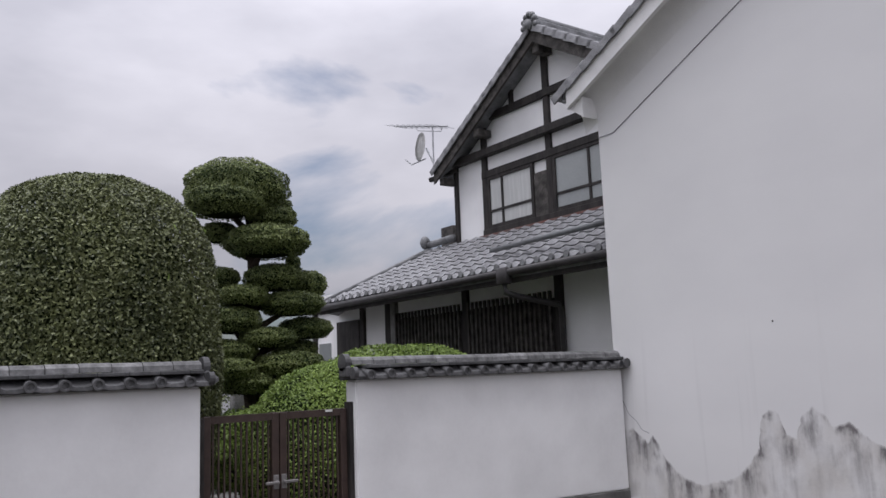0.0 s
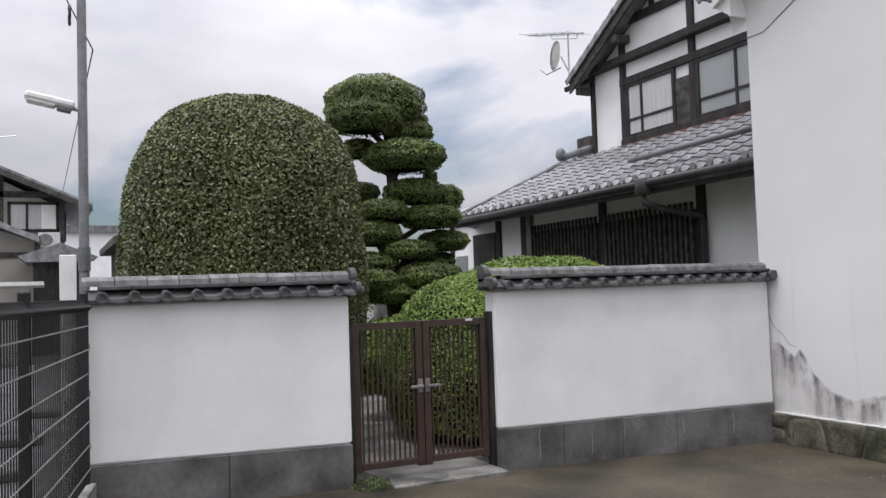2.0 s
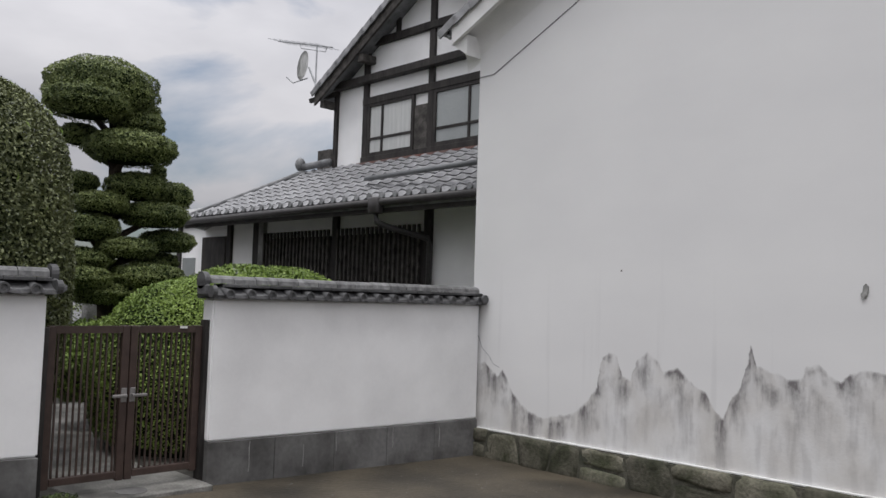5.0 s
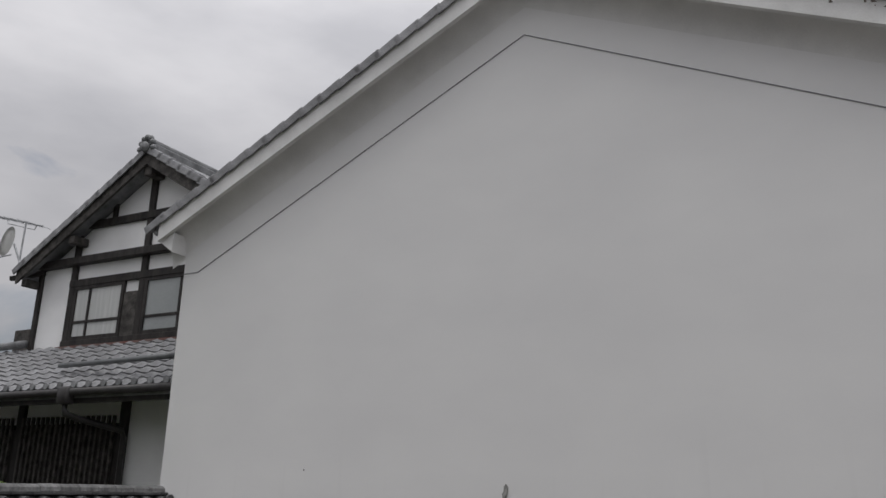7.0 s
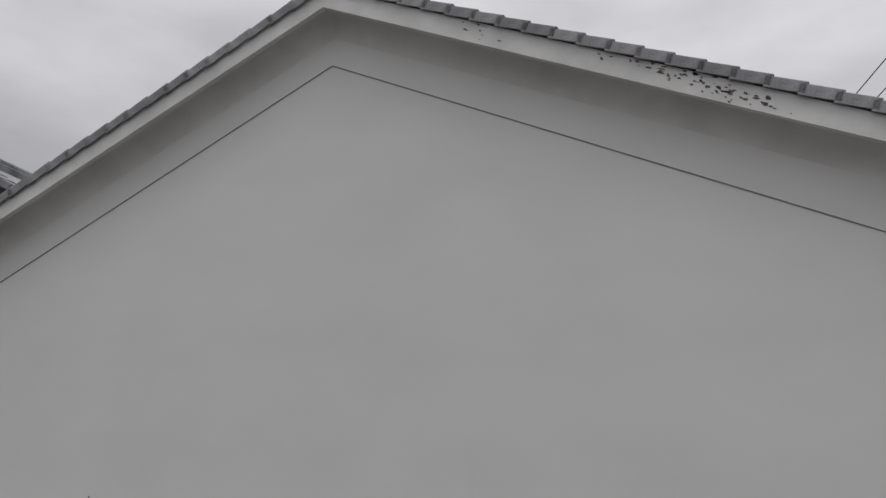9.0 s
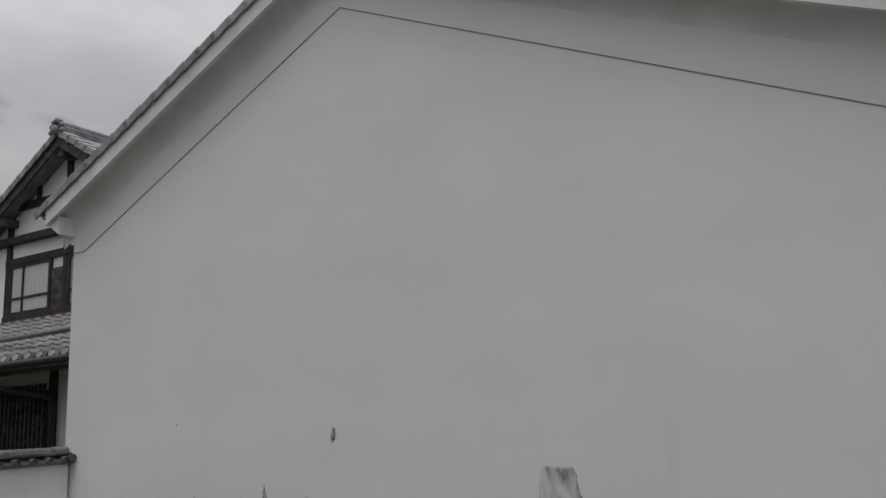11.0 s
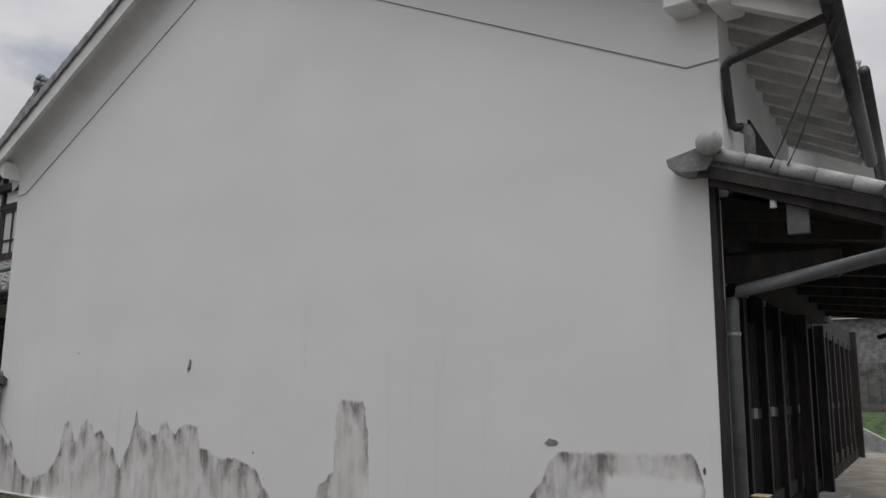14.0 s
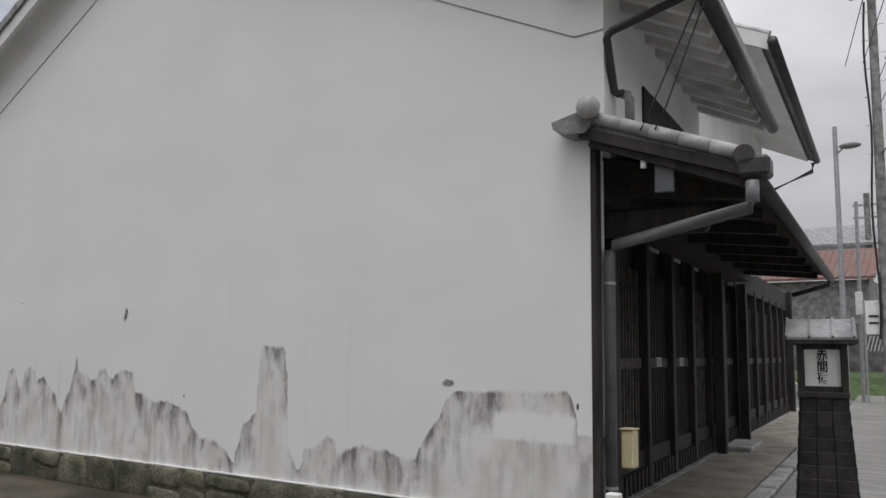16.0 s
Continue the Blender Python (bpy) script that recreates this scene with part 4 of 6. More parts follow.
wall_far = garden_wall(-3.275, -0.02, 0.41, 0.345, "white garden wall with grey tiled cap beside the storehouse", 0.62)
wall_near = garden_wall(-6.52, -4.60, 0.495, 0.436, "white garden wall with grey tiled cap in front of the domed hedge", 0.95)
for w, y, d in ((wall_far, -3.305, -1), (wall_near, -4.57, 1)):
    bm = B()
    disc(bm, (0.03, y, 1.75), (0, d, 0), 0.075, 0.05, 16)
    box(bm, (-0.04, y, 1.62), (0.12, y + d * 0.05, 1.72), 0.015)
    disc(bm, (0.19, y, 1.66), (0, d, 0), 0.05, 0.04, 14)
    part("ridge_end", bm, "cap_tile", w, "dark round ridge-end tile")
for w, y in ((wall_far, -0.03),):
    part("ridge_end", disc(B(), (0.215, y - 0.03, 1.66), (1, 0, 0), 0.05, 0.03, 14), "cap_tile", w)

# ---- garden gate ----
gate = thing("garden_gate", "closed double-leaf dark brown metal gate between white walls", "gate", (0.02, -3.99, 0.1))
for y, x in ((-4.575, -0.02), (-3.292, -0.02)):
    part("gate_post", box(B(), (x, y - 0.022, 0.05), (x + 0.09, y + 0.022, 1.42 if y > -4 else 1.36), 0.004), "timber", gate)
GB, GT = 0.19, 1.37
for y0, y1 in ((-4.548, -3.932), (-3.924, -3.318)):
    bm = box(box(box(B(), (-0.02, y0, GB - 0.02), (0.03, y0 + 0.06, GT), 0.004), (-0.02, y1 - 0.06, GB - 0.02), (0.03, y1, GT), 0.004), (-0.018, y0 + 0.06, GT - 0.058), (0.028, y1 - 0.06, GT - 0.002))
    leaf = part("gate_leaf", bm, "gate", gate)
    part("bottom_rail", box(B(), (-0.018, y0 + 0.06, GB), (0.036, y1 - 0.06, GB + 0.055), 0.004), "gate", leaf, "brown bottom rail with a worn upper edge")
    for k in range(11):
        y = y0 + 0.06 + (y1 - y0 - 0.12) * (k + 0.5) / 11
        part("bar", box(B(), (-0.004, y - 0.0065, GB + 0.055), (0.012, y + 0.0065, GT - 0.058)), "gate", leaf)
    near = y0 < -4.2
    c = y1 - 0.03 if near else y0 + 0.03
    part("latch_plate", box(B(), (0.03, c - 0.022, 0.775), (0.042, c + 0.022, 0.885), 0.003), "latch", leaf, "dull grey latch plate")
    bm = tube(B(), [(0.042, c, 0.832), (0.075, c, 0.832)], 0.012, 10)
    box(bm, (0.06, c - (0.105 if near else 0.014), 0.815), (0.082, c + (0.014 if near else 0.105), 0.84), 0.006)
    part("handle", bm, "latch", leaf, "dull grey lever handle")
part("name_plate", box(B(), (0.032, -3.52, GT - 0.022), (0.036, -3.455, GT - 0.004)), "white_paint", gate, "small white plate")
tagged(part("gate_step", box(B(), (-0.45, -4.32, -0.01), (0.30, -3.30, 0.098), 0.008), "wet_slab"), "pale cracked concrete slab under the gate", "step")
ob = thing("drain_cover", "dark damp drain cover on the slab", "drain cover", (0.12, -3.9, 0.098))
part("cover", disc(B(), (0.12, -3.9, 0.096), (0, 0, 1), 0.12, 0.006, 18), "concrete", ob)

path = part("garden_path", prism(B(), [(-0.46, -4.55, 0.07), (-0.46, -3.48, 0.07), (-2.6, -3.15, 0.07), (-5.6, -2.1, 0.07), (-5.6, -3.3, 0.07), (-2.6, -4.3, 0.07)], (0, 0, 0.022)), "wet_slab")
tagged(path, "grey concrete path leading in from the gate", "path", kind="structure")
# hairline crack in the storehouse plaster near the garden wall
bm = B()
crack = [(0.05, 1.62), (0.09, 1.45), (0.07, 1.3), (0.16, 1.12), (0.26, 1.05), (0.33, 0.96), (0.42, 0.93)]
for (x0, z0), (x1, z1) in zip(crack, crack[1:]):
    bar(bm, (x0, 0.0, z0), (x1, 0.0, z1), 0.004, 0.006, (0, -1, 0))
part("crack", bm, "line", kura, "thin dark crack in the plaster")
# specks of gravel and leaf litter on the yard
pts = rng.uniform((0.3, -6.6, 0.004), (7.4, -0.35, 0.005), (700, 3))
pts[:, 2] = [yard_height(x, y) for x, y in pts[:, :2]]
vs, fs = [], []
for x, y, z in pts:
    r = rng.uniform(0.002, 0.008)
    k = len(vs)
    vs += [(x - r, y - r * 0.7, z), (x + r, y - r * 0.5, z), (x + r * 0.7, y + r, z), (x - r * 0.8, y + r * 0.6, z), (x, y, z + r * 0.8)]
    fs += [(k, k + 1, k + 4), (k + 1, k + 2, k + 4), (k + 2, k + 3, k + 4), (k + 3, k, k + 4)]
me = bpy.data.meshes.new("gravel")
me.from_pydata(vs, [], fs)
me.materials.append(M["kerb"])
tagged(new("gravel", me), "pale specks of gravel scattered on the yard", "gravel", kind="stuff")

# pale lime runs down the block footing
for y, z0, z1 in ((-2.88, 0.12, 0.38), (-2.32, 0.1, 0.3), (-1.95, 0.2, 0.39), (-1.25, 0.16, 0.36), (-0.6, 0.1, 0.3)):
    bm = B()
    zs = np.linspace(z0, z1, 5)
    for p, q in zip(zs, zs[1:]):
        bar(bm, (0.1355, y + 0.003 * math.sin(p * 37), p), (0.1355, y + 0.003 * math.sin(q * 37), q), 0.003, 0.006, (1, 0, 0))
    part("lime_run", bm, "slab", wall_far, "pale lime run from a crack")

# ---- domed hedge behind the wall ----
hedge = thing("clipped_dome_hedge", "tall dense hedge clipped into a smooth dark green dome", "hedge", (-1.75, -4.95, 0.05))
p, nrm = blob_points(165000, (-1.75, -5.02, 1.77), (1.20, 1.135, 1.79), 1.34, -0.80, 0.016)
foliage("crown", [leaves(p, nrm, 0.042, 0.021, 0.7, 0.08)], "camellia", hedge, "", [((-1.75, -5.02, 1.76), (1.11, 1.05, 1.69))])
p, nrm = blob_points(300, (-1.75, -5.02, 1.77), (1.20, 1.135, 1.79), 1.34, 0.2, 0.016)
keep = (p[:, 1] > -4.7)
tagged(foliage("shoot", [leaves(p[keep], nrm[keep], 0.09, 0.022, 0.4, 0.0)], "azalea", hedge, "fresh light shoots on top"), kind="stuff")
part("stem", tube(B(), [(-1.75, -4.95, 0.0), (-1.74, -4.95, 1.2)], 0.09, 10, 0.07), "bark", hedge)

# ---- cloud-pruned tree ----
cloud = thing("cloud_pruned_tree", "tall evergreen clipped into stacked rounded foliage pads", "tree", (-3.6, -2.72, 0.05))
TX, TY = -3.6, -2.72
trunk = [(TX, TY, 0.0), (TX + 0.05, TY + 0.06, 1.0), (TX - 0.04, TY + 0.0, 2.0), (TX + 0.04, TY + 0.05, 3.0), (TX, TY, 4.1)]
part("trunk", tube(B(), trunk, 0.13, 10, 0.06), "bark", cloud, "dark twisted trunk")
pads = [(0.0, -0.17, 4.05, 0.63, 0.33), (0.25, -0.41, 3.82, 0.47, 0.20), (-0.1, 0.35, 3.88, 0.27, 0.12), (0.15, 0.27, 3.68, 0.30, 0.15), (-0.2, 0.58, 3.53, 0.17, 0.14), (-0.2, -0.32, 3.50, 0.24, 0.13),
        (0.3, 0.12, 3.34, 0.52, 0.20), (-0.1, 0.66, 3.15, 0.10, 0.09), (-0.2, -0.31, 2.92, 0.25, 0.13), (0.15, 0.29, 2.90, 0.38, 0.17), (0.0, 0.84, 2.85, 0.23, 0.17), (0.2, -0.18, 2.66, 0.32, 0.13),
        (0.2, 0.50, 2.57, 0.40, 0.16), (0.1, -0.28, 2.36, 0.36, 0.17), (0.1, 0.73, 2.26, 0.34, 0.14), (0.3, 0.13, 2.13, 0.34, 0.13), (0.4, 0.36, 1.80, 0.42, 0.16), (0.1, -0.34, 1.98, 0.36, 0.14), (0.3, -0.40, 1.76, 0.34, 0.14), (-0.1, 0.66, 2.0, 0.3, 0.13), (0.1, 0.02, 1.60, 0.5, 0.16)]
for i, (dx, dy, z, r, h) in enumerate(pads):
    r, h = r * 1.04, h * 1.10
    c = (TX + dx, TY + dy, z)
    p, nrm = blob_points(int(max(16000 * r, 26000 * r * (r + h))), c, (r, r * 0.97, h), 1.15, -0.85, 0.05)
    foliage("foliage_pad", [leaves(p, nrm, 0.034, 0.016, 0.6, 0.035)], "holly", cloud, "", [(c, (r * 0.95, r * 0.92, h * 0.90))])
    part("branch", tube(B(), [(TX + 0.02, TY + 0.03, z - 0.35), (TX + dx * 0.5, TY + dy * 0.5, z - 0.2), (TX + dx, TY + dy, z - 0.05)], 0.05, 7, 0.025), "bark", cloud)

# ---- azalea mound and low shrubs ----
az = thing("azalea_mound", "bright green clipped azalea mound beside the garden wall", "shrub", (-1.45, -1.9, 0.05))
p, nrm = blob_points(70000, (-1.45, -1.82, 0.80), (1.2, 1.62, 1.17), 1.08, -0.65, 0.03)
q, qn = blob_points(44000, (-1.5, -2.55, 0.74), (1.05, 1.06, 1.1), 1.0, -0.5, 0.03)
foliage("crown", [leaves(p, nrm, 0.036, 0.017, 0.6, 0.05), leaves(q, qn, 0.036, 0.017, 0.6, 0.05)], "azalea", az, "", [((-1.45, -1.82, 0.80), (1.13, 1.54, 1.09)), ((-1.5, -2.55, 0.74), (0.98, 0.99, 1.03))])
for cx, cy, cz, sx, sy, sz, n, mt in ((-3.0, -2.9, 0.80, 0.45, 0.62, 0.52, 14000, "azalea"), (-4.2, -4.2, 0.7, 0.7, 0.8, 0.65, 8000, "holly"), (-5.4, -1.4, 0.8, 0.9, 1.2, 0.8, 9000, "holly"), (-3.0, -5.6, 0.6, 0.6, 0.6, 0.7, 6000, "holly"), (-6.5, -3.5, 0.9, 0.9, 1.2, 0.9, 9000, "holly")):
    ob = thing("garden_shrub", "low rounded green shrub in the walled garden", "shrub", (cx, cy, 0.05), "garden shrubs")
    p, nrm = blob_points(n, (cx, cy, cz), (sx, sy, sz), 1.1, -0.8, 0.08)
    foliage("crown", [leaves(p, nrm, 0.05, 0.024, 0.6, 0.06)], mt, ob, "", [((cx, cy, cz), (sx * 0.9, sy * 0.9, sz * 0.9))])
# stones and posts beyond the gate
for y, w in ((-2.68, 0.25), (-2.20, 0.38)):
    tagged(part("stone_post", box(B(), (-5.15, y - w / 2, 0.04), (-5.0, y + w / 2, 1.46), 0.02), "kerb"), "pale square stone post beyond the gate", "post", "stone posts")
weed = thing("weed_tuft", "small tuft of green weeds at the wall foot", "weed", (0.2, -4.5, 0.08))
p, nrm = blob_points(500, (0.2, -4.47, 0.10), (0.13, 0.16, 0.07), 1.0, 0.0, 0.1)
foliage("leaves", [leaves(p, nrm, 0.05, 0.012, 0.5, 0.02)], "moss", weed)

# ---- old house behind the garden: gable in the plane y = 1.7 ----
house = thing("old_house", "two-storey white house with black timbers and grey tiled roofs", "house", (-4, 4, 0))
GX, GZ, GS, HY = -2.50, 6.62, 0.60, 1.70
HL, HR = -5.02, -0.14


def gable_under(x):
    return GZ - abs(x - GX) * GS


bm = prism(B(), [(HL, HY, 3.2), (HR, HY, 3.2), (HR, HY, gable_under(HR)), (GX, HY, GZ), (HL, HY, gable_under(HL))], (0, 0.18, 0))
part("gable_wall", bm, "plaster", house, "white plaster gable between black timbers")
part("side_wall", box(B(), (HL, HY + 0.18, 3.2), (HL + 0.18, 8, 5.1)), "plaster", house)
part("side_wall", box(B(), (HR - 0.18, HY + 0.18, 3.2), (HR, 8, 5.1)), "plaster", house)
VYH = 1.36
for xe, s in ((-5.22, -1), (-0.14, 1)):
    zt = gable_under(xe)
    bm = prism(B(), [(GX, VYH + 0.04, GZ + 0.02), (xe, VYH + 0.04, zt + 0.02), (xe, VYH + 0.04, zt + 0.20), (GX, VYH + 0.04, GZ + 0.20)], (0, 6.9, 0))
    part("roof", bm, "tile", house, "grey tiled roof slope")
    bm = prism(B(), [(GX, VYH, GZ - 0.08), (xe, VYH, zt - 0.08), (xe, VYH, zt + 0.13), (GX, VYH, GZ + 0.13)], (0, 0.04, 0))
    part("bargeboard", bm, "timber_grey", house, "dark weathered bargeboard")
    ln = math.hypot(1, GS)
    d = Vector((s / ln, 0, -GS / ln))
    for i in range(int(abs(xe - GX) * ln / 0.26)):
        m = frame_of(Vector((GX, VYH + 0.02, GZ + 0.185)) + d * (0.08 + i * 0.26), d, (0, 1, 0))
        if s < 0:
            m = m @ Matrix.Diagonal((1, 1, -1, 1))
        shared("verge_tile", verge_tile, house, m @ Matrix.Rotation(radians(-4 if s > 0 else 4), 4, "Y"))
for x, h in ((GX, 0.16), (-4.05, 0.13), (-0.9, 0.13), (HL - 0.05, 0.12)):
    z = gable_under(x) - 0.16
    part("purlin_end", box(B(), (x - h / 2, VYH + 0.05, z - h / 2), (x + h / 2, HY, z + h / 2), 0.01), "timber_grey", house, "projecting purlin end")
bm = box(B(), (GX - 0.11, VYH - 0.02, GZ + 0.12), (GX + 0.11, 8, GZ + 0.26), 0.02)
tube(bm, [(GX, VYH - 0.02, GZ + 0.29), (GX, 8, GZ + 0.29)], 0.07, 12)
part("ridge", bm, "tile", house)
bm = B()
for k in range(7):
    a = math.pi * k / 6
    ball(bm, (GX + 0.14 * math.cos(a), VYH - 0.03, GZ + 0.16 + 0.19 * math.sin(a)), (0.05, 0.05, 0.05), 2)
disc(bm, (GX, VYH - 0.1, GZ + 0.18), (0, 1, 0), 0.08, 0.1, 16)
part("ridge_end_ornament", bm, "tile", house, "dark scrolled ridge-end tile", True)


def timber(x0, x1, z0, z1, d=0.05, mat="timber", name="timber_beam"):
    part(name, box(B(), (x0, HY - d, z0), (x1, HY + 0.02, z1), 0.006), mat, house)


timber(HL - 0.30, HR, 5.16, 5.28, 0.14, name="eaves_beam")
part("eaves_bracket", bar(B(), (HL - 0.42, 1.42, 5.02), (HL + 0.1, 1.66, 5.12), 0.07, 0.07), "timber", house)
timber(-4.28, HR, 5.76, 5.88, 0.07, name="tie_beam")
timber(HL - 0.02, HL + 0.07, 3.8, 5.2, name="corner_post")
timber(-4.24, -4.12, 3.8, 5.76, name="post")
timber(-2.66, -2.54, 3.8, 6.5, name="post")
timber(-3.46, -3.38, 5.88, 6.2, name="strut")
timber(-4.24, HR, 4.80, 4.92, 0.06, name="lintel")
timber(-4.24, HR, 3.84, 3.93, 0.07, name="window_sill")
timber(-2.96, -2.66, 3.93, 4.62, 0.04, "timber_grey", "shutter_box")


def house_window(x0, x1, z0, z1, mullions, rail, pane, label, y=HY):
    w = part("window", box(B(), (x0, y - 0.025, z0), (x1, y - 0.01, z1)), pane, house, label)
    for x in (x0, x1):
        part("window_frame", box(B(), (x - 0.03, y - 0.05, z0 - 0.03), (x + 0.03, y - 0.005, z1 + 0.03)), "timber", w)
    for z in (z0, z1):
        part("window_frame", box(B(), (x0 + 0.03, y - 0.05, z - 0.03), (x1 - 0.03, y - 0.005, z + 0.03)), "timber", w)
    for x in mullions:
        part("mullion", box(B(), (x - 0.02, y - 0.045, z0 + 0.03), (x + 0.02, y - 0.02, z1 - 0.03)), "timber", w)
    part("glazing_bar", box(B(), (x0 + 0.03, y - 0.042, rail - 0.02), (x1 - 0.03, y - 0.02, rail + 0.02)), "timber", w)


house_window(-4.08, -3.0, 3.96, 4.78, (-3.74,), 4.22, "curtain", "glazed window with white net curtain")
house_window(-2.5, -0.5, 3.96, 4.78, (-1.78, -1.1), 4.20, "glass", "grey glazed window")

# lower storey and its roof
LY, EY, EZH = 1.20, 0.32, 2.98
part("lower_wall", box(B(), (-9.6, LY, 0.05), (HR, LY + 0.18, 3.3)), "plaster", house, "white plaster ground-floor wall")
for x0, x1 in ((-6.66, -6.48), (-4.27, -4.13), (-2.10, -1.96), (-7.6, -7.45), (-9.62, -9.5)):
    part("post", box(B(), (x0, LY - 0.06, 0.05), (x1, LY + 0.02, 3.0), 0.006), "timber", house)
part("grey_post", box(B(), (-6.44, LY - 0.08, 0.05), (-6.28, LY + 0.02, 3.0), 0.006), "kerb", house)
part("eaves_beam", box(B(), (-9.6, LY - 0.08, 2.94), (HR, LY + 0.02, 3.08)), "timber", house)
# solid plate; the doorway's inner darkness is only its black colour
part("doorway_shade_panel", box(B(), (-8.6, LY - 0.03, 0.1), (-7.7, LY + 0.01, 2.7)), "timber", house, "flat dark panel for the shade inside an open doorway")
part("side_window", box(B(), (-9.4, LY - 0.03, 1.2), (-8.9, LY + 0.01, 2.3)), "glass", house, "grey side window")
for x0, x1 in ((-6.26, -4.3), (-4.1, -2.14)):
    lat = part("lattice_window", box(B(), (x0, LY - 0.02, 0.9), (x1, LY + 0.005, 2.60)), "timber", house, "black lattice window")
    n = int((x1 - x0) / 0.105)
    for k in range(n + 1):
        x = x0 + 0.03 + (x1 - x0 - 0.06) * k / n
        part("lattice_bar", box(B(), (x - 0.018, LY - 0.10, 0.95), (x + 0.018, LY - 0.06, 2.70)), "timber_grey", lat)
    for z in (1.0, 1.75, 2.55):
        part("lattice_rail", box(B(), (x0, LY - 0.06, z - 0.025), (x1, LY - 0.03, z + 0.025)), "timber", lat)
# roof plane of the lower storey
slope = (3.86 - EZH) / (HY - EY)
ln = math.hypot(1, slope)
dv = Vector((0, -1 / ln, -slope / ln))
bm = prism(B(), [(HR, HY, 3.80), (-5.9, HY, 3.80), (-7.75, EY, EZH - 0.06), (HR, EY, EZH - 0.06)], (0, 0, -0.08))
part("lower_roof", bm, "tile", house, "grey pantiled ground-floor roof")
bm = prism(B(), [(-5.9, HY, 3.80), (-7.75, EY, EZH - 0.06), (-9.9, 2.6, EZH - 0.06), (-7.2, 4.0, 3.80)], (0, 0, -0.08))
part("hip_roof", bm, "tile", house)
part("eaves_fascia", box(B(), (-7.7, EY + 0.02, EZH - 0.20), (HR, EY + 0.06, EZH - 0.09)), "timber", house)
part("eaves_soffit", prism(B(), [(HR, LY, 3.36), (-7.0, LY, 3.36), (-7.6, EY + 0.06, EZH - 0.16), (HR, EY + 0.06, EZH - 0.16)], (0, 0, -0.02)), "timber_grey", house)
tile_a = pan_tile("roof_tile", "roof_tile", 0.272, 0.275, 0.034)
rows_n = 9
step = ln * (HY - EY) / rows_n
for r in range(rows_n):
    o = Vector((0, HY, 3.84)) + dv * (step * r)
    for c in range(28):
        x = HR - 0.272 * (c + 1)
        if x < -5.75 - 1.95 * (r + 0.6) / rows_n:
            continue
        m = frame_of((x, o.y, o.z + rng.uniform(-0.004, 0.004)), (1, 0, 0), dv)
        if m.col[2][2] < 0:
            m = frame_of((x + 0.272, o.y, o.z), (-1, 0, 0), dv)
        shared("roof_tile", tile_a, house, m @ Matrix.Diagonal((1, step / 0.262, 1, 1)))
eave_disc = mesh_of("eave_tile_end", disc(B(), (0, 0, 0), (0, -1, 0), 0.045, 0.03, 14), "tile")
for c in range(28):
    x = HR - 0.272 * (c + 1) + 0.03
    if x > -7.7:
        shared("eave_tile_end", eave_disc, house, Matrix.Translation((x, EY - 0.02, EZH + 0.03)))
for p, q, r in (((-5.88, HY - 0.02, 3.84), (-7.72, EY + 0.02, EZH + 0.0), 0.05), ((HL - 0.02, HY - 0.1, 3.93), (-5.95, HY - 0.02, 3.93), 0.065)):
    part("hip_ridge", tube(B(), [p, q], r, 12), "tile", house, smooth=True)
bm = ball(B(), (-5.98, HY - 0.06, 3.98), (0.09, 0.1, 0.13), 2)
part("ridge_end", bm, "tile", house, smooth=True)
part("red_flashing", box(B(), (-4.3, HY - 0.10, 3.80), (HR, HY - 0.05, 3.835)), "rust", house, "rusty red flashing strip")
part("roof_box", box(B(), (-6.40, 2.3, 3.7), (-6.0, 2.6, 4.37), 0.01), "timber_grey", house, "dark roof vent box")
part("gutter", tube(B(), [(-7.6, EY - 0.06, EZH - 0.09), (HR, EY - 0.06, EZH - 0.06)], 0.05, 10), "gutter", house, "dark eaves gutter", True)
bm = box(B(), (-2.20, EY - 0.14, EZH - 0.22), (-2.0, EY + 0.0, EZH + 0.0), 0.02)
tube(bm, [(-2.10, EY - 0.06, EZH - 0.2), (-2.10, EY - 0.05, EZH - 0.33), (-2.05, EY + 0.1, EZH - 0.38), (-1.9, LY - 0.16, EZH - 0.5), (-1.9, LY - 0.12, EZH - 0.6), (-1.9, LY - 0.12, 0.1)], 0.042, 10)
part("downpipe", bm, "gutter", house, "dark grey downpipe with square hopper", True)
bm = B()
tube(bm, [(-2.9, EY + 0.38, EZH + 0.37), (-0.2, EY + 0.05, EZH + 0.33)], 0.035, 10)
part("roof_pipe", bm, "pipe", house, "grey pipe lying on the lower roof", True)

ant = thing("tv_antenna", "thin metal rooftop television antenna", "antenna", (-5.35, 1.5, 5.3))
part("mast", tube(B(), [(-5.41, 1.5, 4.95), (-5.41, 1.5, 6.02)], 0.015, 8), "steel", ant)
part("boom", tube(B(), [(-6.67, 1.5, 6.36), (-4.95, 1.5, 5.9)], 0.012, 8), "steel", ant)
for k in range(9):
    x = -6.62 + k * 0.19
    part("element", tube(B(), [(x, 1.25, 6.345 - k * 0.051), (x, 1.75, 6.345 - k * 0.051)], 0.005, 6), "steel", ant)
part("brace", tube(B(), [(-5.95, 1.5, 6.16), (-5.9, 1.5, 6.07), (-5.15, 1.5, 5.86), (-5.1, 1.5, 5.94)], 0.008, 6), "steel", ant)
dish = thing("satellite_dish", "small pale grey satellite dish on the eaves", "satellite dish", (-5.5, 1.35, 5.4))
bm = B()
ring = []
